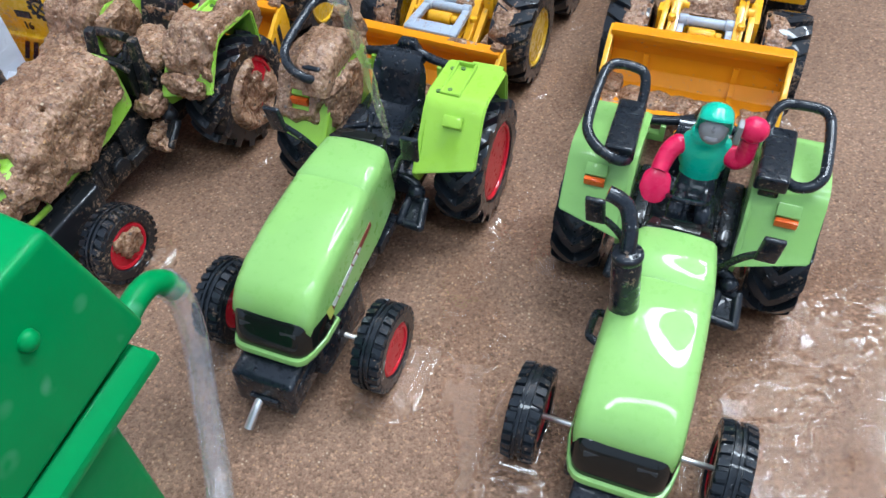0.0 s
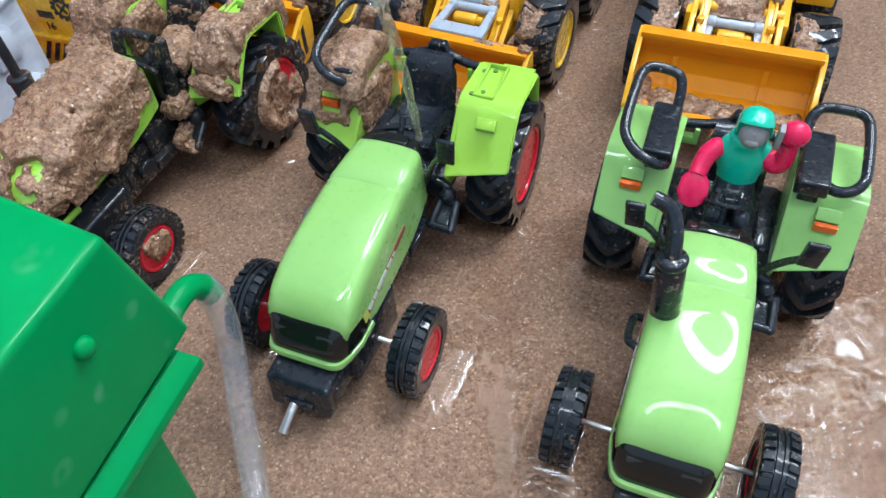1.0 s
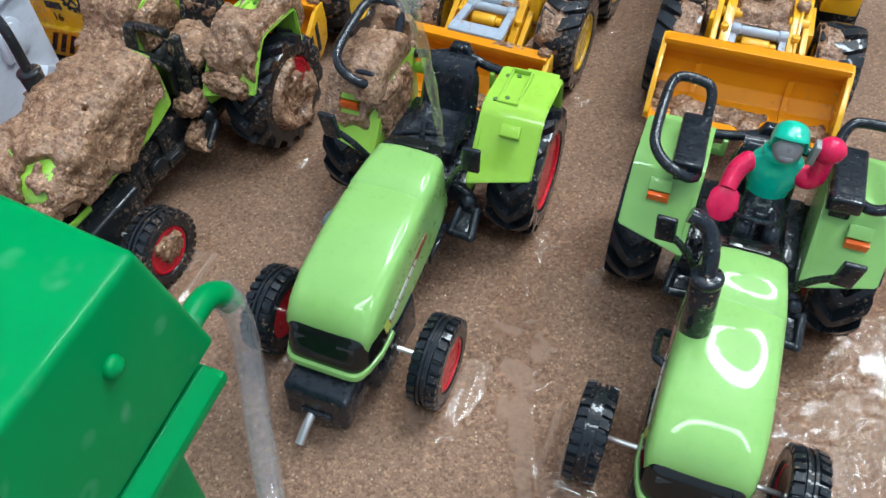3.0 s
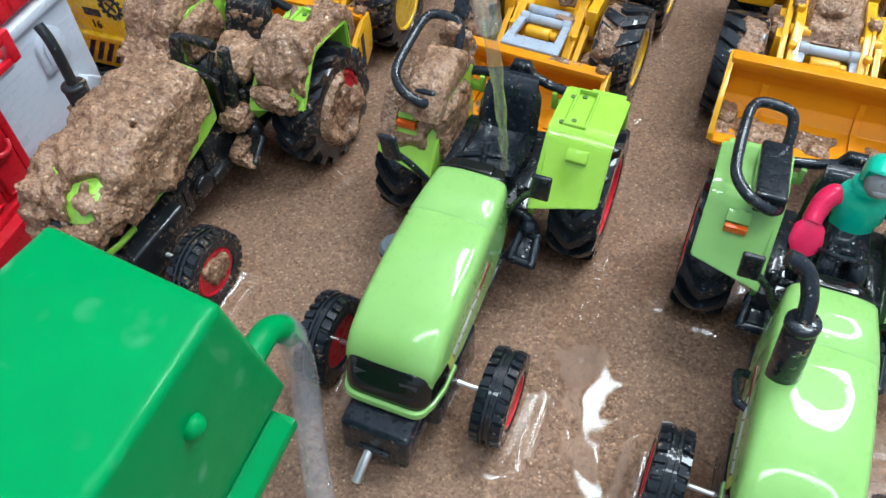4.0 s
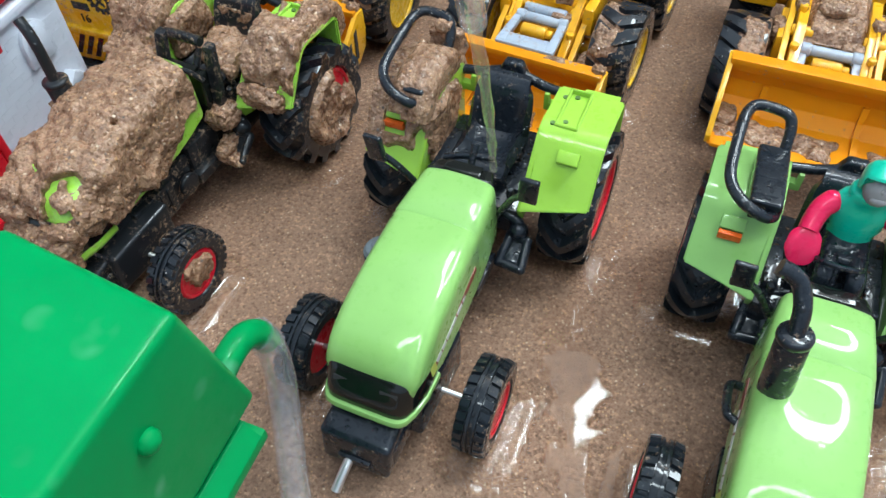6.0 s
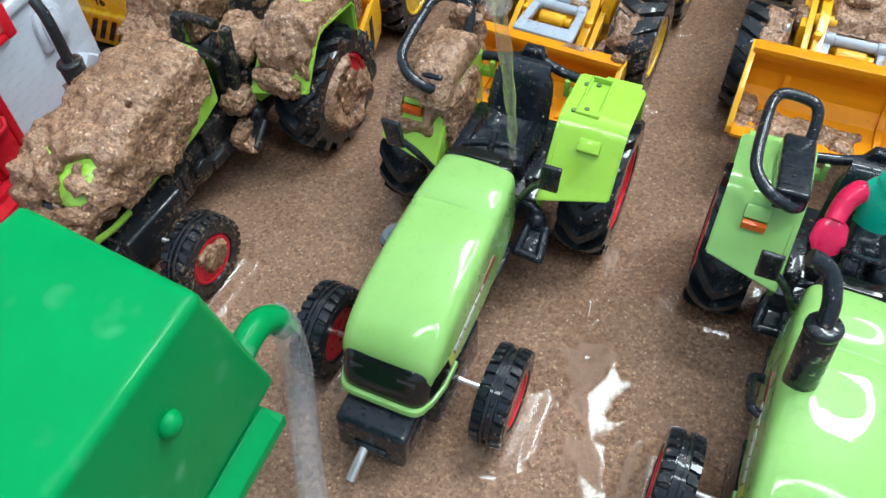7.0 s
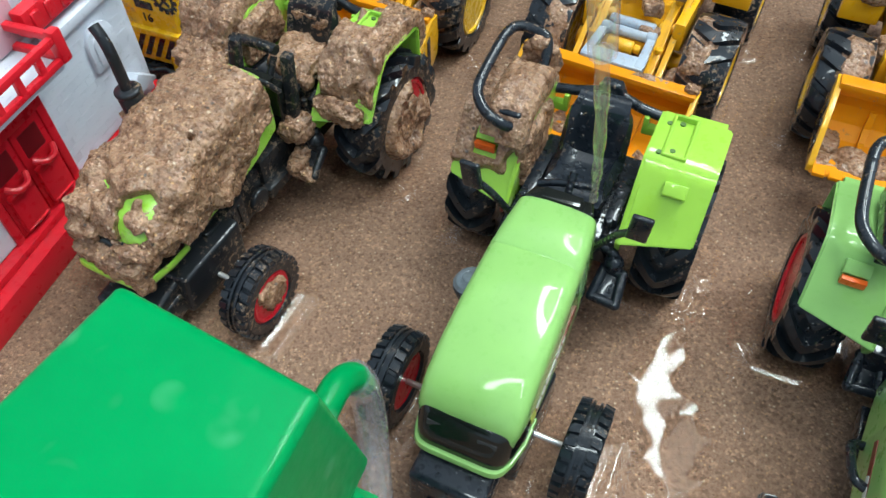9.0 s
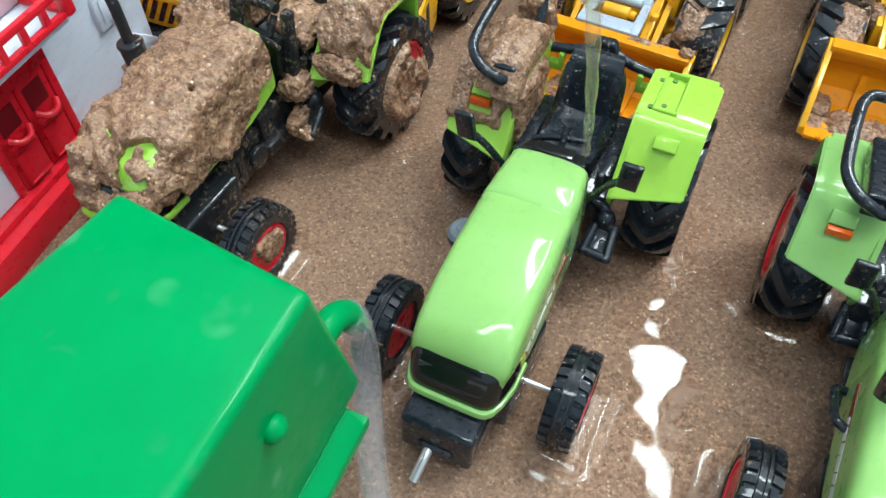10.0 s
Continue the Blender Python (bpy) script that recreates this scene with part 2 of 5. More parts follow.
def frame_of(d):
    d = Vector(d).normalized()
    s = d.cross(Vector((0, 0, 1)) if abs(d.z) < 0.95 else Vector((1, 0, 0))).normalized()
    return s, d.cross(s).normalized()


def cyl(bm, p0, p1, r0, r1=None, seg=20, cap=0.0):
    """A rod between two points; cap rounds its ends."""
    p0, p1, r1 = Vector(p0), Vector(p1), r0 if r1 is None else r1
    d = (p1 - p0).normalized()
    stops = [(p0, r0), (p1, r1)]
    if cap:
        stops = [(p0, r0 - cap), (p0 + d * cap * 0.4, r0 - cap * 0.3), (p0 + d * cap, r0), (p1 - d * cap, r1), (p1 - d * cap * 0.4, r1 - cap * 0.3), (p1, r1 - cap)]
    s, t = frame_of(d)
    rings = [[bm.verts.new(p + (s * math.cos(a) + t * math.sin(a)) * r) for a in [2 * math.pi * k / seg for k in range(seg)]] for p, r in stops]
    skin(bm, rings)
    return bm


def skin(bm, rings, caps=True):
    n = len(rings[0])
    for a, b in zip(rings, rings[1:]):
        for k in range(n):
            bm.faces.new((a[k], a[(k + 1) % n], b[(k + 1) % n], b[k]))
    if caps:
        bm.faces.new(rings[0][::-1])
        bm.faces.new(rings[-1])


def loft(bm, sections):
    skin(bm, [[bm.verts.new(p) for p in s] for s in sections])
    return bm


def smooth_path(pts, steps=5):
    pts = [Vector(p) for p in pts]
    out = []
    for i in range(len(pts) - 1):
        a, b, c, d = pts[max(i - 1, 0)], pts[i], pts[i + 1], pts[min(i + 2, len(pts) - 1)]
        for k in range(steps):
            t = k / steps
            out.append(0.5 * (2 * b + (c - a) * t + (2 * a - 5 * b + 4 * c - d) * t * t + (3 * b - a - 3 * c + d) * t ** 3))
    return out + [pts[-1]]


def tube(bm, pts, r, seg=12, steps=5):
    """A round bar along a smooth way; r is one radius or one for each end."""
    way = smooth_path(pts, steps)
    r0, r1 = r if isinstance(r, tuple) else (r, r)
    s, _ = frame_of(way[1] - way[0])
    rings = []
    for i, p in enumerate(way):
        d = (way[min(i + 1, len(way) - 1)] - way[max(i - 1, 0)]).normalized()
        s = (s - d * s.dot(d)).normalized()
        t = d.cross(s)
        rr = r0 + (r1 - r0) * i / (len(way) - 1)
        rings.append([bm.verts.new(p + (s * math.cos(a) + t * math.sin(a)) * rr) for a in [2 * math.pi * k / seg for k in range(seg)]])
    skin(bm, rings)
    return bm


def lathe_x(bm, profile, seg=40, x0=0.0):
    """A profile of (x, radius) turned about the x axis; open ends on the axis are closed."""
    rings = [[bm.verts.new((x0 + x, math.cos(2 * math.pi * k / seg) * r, math.sin(2 * math.pi * k / seg) * r)) for k in range(seg)] for x, r in profile]
    skin(bm, rings)
    return bm


def ball(bm, c, r, seg=16, flat=(1, 1, 1)):
    m = Matrix.LocRotScale(c, None, [r * q for q in flat])
    bmesh.ops.create_uvsphere(bm, u_segments=seg, v_segments=seg // 2 + 2, radius=1, matrix=m)
    return bm


def lumpy(p):
    """Height of crumbly mud: rounded lumps at three sizes."""
    warp = Vector((noise.noise(p * 0.11), noise.noise(p * 0.11 + Vector((7, 3, 1))), noise.noise(p * 0.11 + Vector((2, 9, 4))))) * 3.0
    q = p + warp
    return (0.55 - noise.voronoi(q * 0.13)[0][0]) * 1.8 + (0.5 - noise.voronoi(q * 0.31)[0][0]) * 1.25 + (0.5 - noise.voronoi(p * 0.72)[0][0]) * 0.5


def lump(bm, c, half, turn=(0, 0, 0), n=18, rough=1.6, seed=0.0, square=0.45):
    """A clod of sandy mud: a rounded block pushed about by noise at two scales."""
    m = Matrix.LocRotScale(c, Euler([radians(a) for a in turn]), None)
    seen = {}

    def vert(p):
        key = tuple(round(q, 4) for q in p)
        if key not in seen:
            u = Vector(p)
            d = u.normalized()
            q = d.lerp(u, square)
            w = m @ Vector((q.x * half[0], q.y * half[1], q.z * half[2]))
            out = (m.to_3x3() @ Vector((d.x / half[0], d.y / half[1], d.z / half[2]))).normalized()
            s = Vector((seed, seed * 1.7, 0))
            k = noise.noise(w * 0.09 + s) * 1.5 + lumpy(w + s)
            seen[key] = bm.verts.new(w + out * k * rough)
        return seen[key]

    g = [2 * i / n - 1 for i in range(n + 1)]
    for ax in range(3):
        for side in (-1, 1):
            for i in range(n):
                for j in range(n):
                    quad = []
                    for a, b in ((i, j), (i + 1, j), (i + 1, j + 1), (i, j + 1)):
                        p = [0, 0, 0]
                        p[ax], p[(ax + 1) % 3], p[(ax + 2) % 3] = side, g[a], g[b]
                        quad.append(vert(p))
                    bm.faces.new(quad if side > 0 else quad[::-1])
    return bm


def B():
    return bmesh.new()


def crust(bm, surface, nu, nv, thick, seed, edge=0.12, bare=0.0, extra=None):
    """A coat of mud over a surface: surface(u, v) gives a place and its normal. The coat thins out in ragged edges, and leaves bare spots."""
    grid = []
    s = Vector((seed, seed * 0.7, seed * 1.3))
    for i in range(nu + 1):
        row = []
        for j in range(nv + 1):
            u, v = i / nu, j / nv
            p, n = surface(u, v)
            lo = noise.noise(p * 0.055 + s)
            k = thick * (1.0 + 0.8 * lo) + lumpy(p + s) * (0.45 + 0.13 * thick)
            if extra:
                k += extra(p)
            d = min(u, 1 - u, v, 1 - v) / edge + 0.55 * noise.noise(p * 0.13 - s)
            if d < 1:
                k -= (1 - d) ** 1.5 * (thick + 3.5)
            k -= bare * max(0.0, noise.noise(p * 0.07 + s * 2.1) - 0.22) * 40
            row.append(bm.verts.new(p + n * max(k, -1.6)))
        grid.append(row)
    for a, b in zip(grid, grid[1:]):
        for j in range(nv):
            bm.faces.new((a[j], a[j + 1], b[j + 1], b[j]))
    return bm


def swept(outline, x0, x1, side):
    """A surface for crust(): an open outline of (y, z) swept from x0 to x1; side mirrors it."""
    pts = [Vector((0, y, z)) for y, z in outline]
    lens = [0.0]
    for a, b in zip(pts, pts[1:]):
        lens.append(lens[-1] + (b - a).length)

    def surface(u, v):
        d = u * lens[-1]
        i = max(k for k in range(len(pts) - 1) if lens[k] <= d + 1e-9)
        a, b = pts[i], pts[i + 1]
        f = (d - lens[i]) / (lens[i + 1] - lens[i])
        p = a.lerp(b, f)
        t = b - a
        if f > 0.5 and i + 2 < len(pts):
            t = t.normalized().lerp((pts[i + 2] - b).normalized(), f - 0.5)
        elif f < 0.5 and i:
            t = t.normalized().lerp((a - pts[i - 1]).normalized(), 0.5 - f)
        n = Vector((0, t.z, -t.y)).normalized()
        if n.z < -0.3:
            n = -n
        w = (v - 0.5) * 2
        n = (n + Vector((side * 0.5 * w ** 5, 0, 0))).normalized()
        return Vector((side * (x0 + (x1 - x0) * v), p.y, p.z)), n
    return surface


# ---- the sand, and the water on it ----
def stretch_axis(lo, hi, step, far, grow=1.25):
    """Even steps from lo to hi, then ever wider ones out to far."""
    mid = list(np.arange(lo, hi + step / 2, step))
    up, d = [mid[-1]], step
    while up[-1] < far:
        d *= grow
        up.append(up[-1] + d)
    down, d = [mid[0]], step
    while down[-1] > -far:
        d *= grow
        down.append(down[-1] - d)
    return np.array(down[:0:-1] + mid + up[1:])


def sheet(name, xs, ys, height, material):
    me = bpy.data.meshes.new(name)
    nx, ny = len(xs), len(ys)
    verts = [(x, y, height(x, y)) for y in ys for x in xs]
    faces = [(j * nx + i, j * nx + i + 1, (j + 1) * nx + i + 1, (j + 1) * nx + i) for j in range(ny - 1) for i in range(nx - 1)]
    me.from_pydata(verts, [], faces)
    me.materials.append(material)
    me.polygons.foreach_set("use_smooth", [True] * len(faces))
    return new(name, me)


def sand_height(x, y):
    if not (-1 < x < 1 and -1 < y < 1.5):
        return -0.001
    v = Vector((x, y, 0))
    soft = noise.noise(v * 14) * 0.0009 + noise.noise(v * 45) * 0.0004
    return soft + noise.noise(v * 240) * 0.00025 + noise.noise(v * 520) * 0.00038


# where wheels stand in the water: centre, half length, half width, heading in degrees
FEET = []


# shallow runnels where the water stands calm: places along them and their half widths
RUNNELS = [[(0.074, 0.348, 0.005), (0.062, 0.328, 0.006), (0.053, 0.312, 0.011), (0.057, 0.292, 0.014), (0.055, 0.270, 0.011), (0.051, 0.245, 0.008), (0.052, 0.205, 0.006)],
           [(0.240, 0.290, 0.004), (0.222, 0.277, 0.005), (0.208, 0.267, 0.006), (0.209, 0.242, 0.007), (0.204, 0.216, 0.010), (0.207, 0.180, 0.010)]]


def ease(x):
    x = min(max(x, 0.0), 1.0)
    return x * x * (3 - 2 * x)


def in_runnel(x, y):
    """How far inside a runnel a place lies, in metres; negative outside."""
    best = -1.0
    for way in RUNNELS:
        for (ax, ay, aw), (bx, by, bw) in zip(way, way[1:]):
            dx, dy = bx - ax, by - ay
            f = min(max(((x - ax) * dx + (y - ay) * dy) / (dx * dx + dy * dy), 0), 1)
            best = max(best, aw + (bw - aw) * f - math.hypot(x - ax - dx * f, y - ay - dy * f))
    return best


RIPPLE = []        # how choppy the film is, place by place


def water_height(x, y):
    v = Vector((x, y, 3))
    soft = noise.noise(Vector((x, y, 0)) * 14) * 0.0009 + noise.noise(Vector((x, y, 0)) * 45) * 0.0004
    deep = in_runnel(x, y) + noise.noise(v * 70) * 0.009 + noise.noise(v * 170) * 0.0065
    wet = ease((deep + 0.0025) / 0.005)
    # scattered drops and small pools in the dents of the sand, more of them beside the runnels
    near = ease((in_runnel(x, y) + 0.045) / 0.045)
    drop = noise.noise(v * 125) * 0.75 + noise.noise(v * 260) * 0.45 - 0.55 + 0.22 * near
    # an open sheet of rippled water on the far side of the clean tractor
    side = ease((x - 0.142 + noise.noise(v * 30) * 0.012) / 0.02) * ease((0.315 - y + (x - 0.2) * 0.3) / 0.03)
    rough = side * (1 - wet)
    wet = max(wet, ease(drop / 0.22), side)
    z = (soft - 0.0012) * (1 - wet) + (soft * 0.25 + 0.0016 + 0.0006 * side) * wet
    z += rough * noise.noise(v * 80) * 0.0003
    RIPPLE.append(rough)
    for cx, cy, hl, hw, ca, sa in FEET:
        dx, dy = x - cx, y - cy
        if abs(dx) < 0.04 and abs(dy) < 0.04:
            u, w = abs(dx * ca + dy * sa) - hw, abs(-dx * sa + dy * ca) - hl
            d = math.hypot(max(u, 0), max(w, 0))
            z = max(z, soft + 0.0011 + 0.0019 * math.exp(-(d / 0.0044) ** 2) - max(0.0, d - 0.009) * 0.4)
    return z


# ---- wheels ----
def wheel(parent, x, y, z, r, width, side, tyre_mat, rim_mat, kind, spin=0.0, name="wheel"):
    """A toy wheel on the x axis: a ribbed tyre with a dished rim in it. side: +1 if its outer face looks to +x."""
    hw = width / 2
    rim_r = r * (0.60 if kind != "front" else 0.58)
    b = B()
    sh = r * 0.10
    if kind == "front":
        lathe_x(b, [(-hw * 0.80, rim_r), (-hw, rim_r + 1.2), (-hw, r - sh * 1.6), (-hw * 0.82, r - sh), (0, r - sh * 0.82),
                    (hw * 0.82, r - sh), (hw, r - sh * 1.6), (hw, rim_r + 1.2), (hw * 0.80, rim_r), (hw * 0.3, rim_r - 0.6), (-hw * 0.3, rim_r - 0.6), (-hw * 0.80, rim_r)], 48)
        count = 26
        for k in range(count):
            for s in (-1, 1):
                lug(b, r, sh * 0.7, s * hw * 0.66, hw * 0.30, 2 * math.pi * (k + (0.5 if s > 0 else 0)) / count + spin, s * 8, r * 0.085)
        for s in (-0.2, 0.2):
            lathe_x(b, [(s * hw - 0.7, r - sh), (s * hw - 0.55, r - 0.4), (s * hw + 0.55, r - 0.4), (s * hw + 0.7, r - sh)], 48)
    else:
        count, skew, share = (14, 1.0, 0.46) if kind == "rear" else (16, 0.6, 0.70)
        treaded(b, r, hw, rim_r, sh * (1.25 if kind == "rear" else 1.05), count, skew, share, spin)
    w = new(name)
    w.parent, w.location = parent, (x * MM, y * MM, z * MM)
    part("tyre", b, tyre_mat, w, "black rubber tyre with moulded tread")
    b = B()
    o = side
    lathe_x(b, [(o * hw * 0.84, rim_r + 0.6), (o * hw * 0.95, rim_r - 0.4), (o * hw * 0.92, rim_r - 1.6), (o * hw * 0.42, rim_r * 0.80),
                (o * hw * 0.34, rim_r * 0.42), (o * hw * 0.62, rim_r * 0.34), (o * hw * 0.66, rim_r * 0.16), (-o * hw * 0.5, rim_r * 0.16),
                (-o * hw * 0.55, rim_r * 0.7), (-o * hw * 0.85, rim_r - 0.5), (-o * hw * 0.8, rim_r + 0.6)], 40)
    for k in range(6):
        a = 2 * math.pi * k / 6 + 0.3
        c = Vector((o * hw * 0.40, math.cos(a) * rim_r * 0.60, math.sin(a) * rim_r * 0.60))
        cyl(b, c, c + Vector((o * 1.2, 0, 0)), rim_r * 0.07, seg=8, cap=0.3)
    part("rim", b, rim_mat, w, "dished plastic rim")
    return w


def treaded(b, r, hw, rim_r, depth, count, skew, share, spin):
    """A tyre in one skin, its tread blocks raised from it: slanting bars that meet in the middle."""
    across = [-1.0, -0.97, -0.90, -0.74, -0.55, -0.36, -0.18, 0.0, 0.18, 0.36, 0.55, 0.74, 0.90, 0.97, 1.0]
    edge = (1 - share) / 2
    stations = [(0.0, 0.0), (edge - 0.03, 0.0), (edge + 0.04, 1.0), (0.5, 1.0), (1 - edge - 0.04, 1.0), (1 - edge + 0.03, 0.0)]
    rings = []
    for k in range(count):
        for f, up in stations:
            row = []
            for x in across:
                u = up * (0.45 if abs(x) > 0.98 else 1.0)
                rr = r - depth * (1 - u) - 0.05 * r * abs(x) ** 3
                a = 2 * math.pi * (k + f - skew * abs(x) ** 1.2) / count + spin
                row.append(b.verts.new((x * hw, math.cos(a) * rr, math.sin(a) * rr)))
            a = 2 * math.pi * (k + f - skew) / count + spin
            for x, rad in ((1.0, r - depth * 2.0), (0.99, rim_r + 1.4), (0.80, rim_r), (0.0, rim_r - 0.6), (-0.80, rim_r), (-0.99, rim_r + 1.4), (-1.0, r - depth * 2.0)):
                row.append(b.verts.new((x * hw, math.cos(a) * rad, math.sin(a) * rad)))
            rings.append(row)
    n = len(rings)
    m = len(rings[0])
    for k in range(n):
        p, q = rings[k], rings[(k + 1) % n]
        for j in range(m):
            b.faces.new((p[j], p[(j + 1) % m], q[(j + 1) % m], q[j]))


def tyre_mud(t, x, y, r, x0, x1, a0, a1, seed, thick=1.6, bare=0.5):
    """Mud caked on a stretch of tread; angles in degrees from straight ahead upwards."""
    def surface(u, v):
        a = radians(a0 + (a1 - a0) * u)
        n = Vector((0, -math.cos(a), math.sin(a)))
        return Vector((x + x0 + (x1 - x0) * v, y, r)) + n * (r - 0.8), n
    part("mud_coat", crust(B(), surface, 60, 26, thick, seed, 0.22, bare), MUD, t, "caked brown sandy mud", 85)


def shell(b, rows, thick):
    """A plate of some thickness over a grid of places."""
    g = [[Vector(p) for p in r] for r in rows]
    nu, nv = len(g), len(g[0])

    def normal(i, j):
        du = g[min(i + 1, nu - 1)][j] - g[max(i - 1, 0)][j]
        dv = g[i][min(j + 1, nv - 1)] - g[i][max(j - 1, 0)]
        return du.cross(dv).normalized()
    top = [[b.verts.new(g[i][j]) for j in range(nv)] for i in range(nu)]
    low = [[b.verts.new(g[i][j] - normal(i, j) * thick) for j in range(nv)] for i in range(nu)]
    for i in range(nu - 1):
        for j in range(nv - 1):
            b.faces.new((top[i][j], top[i + 1][j], top[i + 1][j + 1], top[i][j + 1]))
            b.faces.new((low[i][j + 1], low[i + 1][j + 1], low[i + 1][j], low[i][j]))
    rim = [(i, 0) for i in range(nu)] + [(nu - 1, j) for j in range(1, nv)] + [(i, nv - 1) for i in range(nu - 2, -1, -1)] + [(0, j) for j in range(nv - 2, 0, -1)]
    for (i, j), (k, l) in zip(rim, rim[1:] + rim[:1]):
        b.faces.new((top[i][j], low[i][j], low[k][l], top[k][l]))
    return b


def lug(b, r, depth, x, half_x, a, skew, half_t):
    """One tread block on a tyre of radius r."""
    c, s, k = math.cos(a), math.sin(a), math.tan(radians(skew))
    pts = []
    for rr, f in ((r - depth * 1.4, 1.12), (r, 0.8)):
        for dx, dt in ((-half_x, -half_t), (half_x, -half_t), (half_x, half_t), (-half_x, half_t)):
            t = dt * f + dx * k
            drop = 0.035 * r * (abs(x + dx) / (abs(x) + half_x)) ** 2
            rad, ang = rr - drop, a + t / r
            pts.append((x + dx * (1.0 if rr < r else 0.94), math.cos(ang) * rad, math.sin(ang) * rad))
    v = [b.verts.new(p) for p in pts]
    for q in ((4, 5, 6, 7), (0, 1, 5, 4), (1, 2, 6, 5), (2, 3, 7, 6), (3, 0, 4, 7)):
        b.faces.new([v[i] for i in q])


# ---- the toy tractors: x to the right, y to the rear, z up; the orange markers stand over y = 0 ----
def hood_section(y, half, top, low, wide):
    """Half a rounded hood's outline on each side: low edge, shoulder, crown."""
    pts = []
    sh = half * 0.28
    side = [(wide, low), (wide, low + (top - low) * 0.28), (half + (wide - half) * 0.25, top - sh * 1.5), (half, top - sh * 0.95),
            (half - sh * 0.16, top - sh * 0.45), (half - sh * 0.50, top - sh * 0.14), (half - sh, top), (half * 0.33, top + 0.7)]
    pts += [(-x, y, z) for x, z in side] + [(x, y, z) for x, z in side[::-1]]
    return pts


HOOD_ROWS = [(-21.5, 15.2, 68.4, 41, 16.4), (-23, 16.0, 69.4, 40, 17.2), (-34, 17.4, 69.2, 38, 18.4), (-47, 18.4, 68.9, 36, 19.2), (-48, 18.2, 68.2, 36, 19.1),
             (-49, 18.5, 68.5, 36, 19.3), (-72, 19.0, 66.8, 35, 19.8), (-88, 19.2, 64.2, 35, 19.9), (-94, 19.2, 62.8, 37, 19.8), (-98, 19.2, 61.3, 45, 19.6), (-101.5, 19.15, 59.8, 46, 19.5), (-105, 19.0, 57.8, 46.6, 19.3),
             (-108.8, 18.6, 54.2, 46.8, 18.8), (-110.8, 17.8, 51.0, 47.0, 18.0), (-111.4, 16.4, 49.4, 47.0, 16.6)]


def hood_surface(u, v):
    """The hood's skin for crust(): u from the dash to the nose, v from the low edge of one flank to the other's."""
    y = -22 - u * 91
    i = max(k for k in range(len(HOOD_ROWS) - 1) if HOOD_ROWS[k][0] >= y or k == 0)
    a, b = HOOD_ROWS[i], HOOD_ROWS[i + 1]
    f = min(max((a[0] - y) / (a[0] - b[0]), 0), 1)
    ring = [Vector(p) for p in hood_section(y, *[p + (q - p) * f for p, q in zip(a[1:], b[1:])])]
    lens = [0.0]
    for p, q in zip(ring, ring[1:]):
        lens.append(lens[-1] + (q - p).length)
    d = v * lens[-1]
    k = max(j for j in range(len(ring) - 1) if lens[j] <= d + 1e-9)
    g = (d - lens[k]) / (lens[k + 1] - lens[k])
    p = ring[k].lerp(ring[k + 1], g)
    n = (p - Vector((0, y + 3, 50))).normalized()
    n.y -= max(0.0, (u - 0.85) * 5)
    return p, n.normalized()


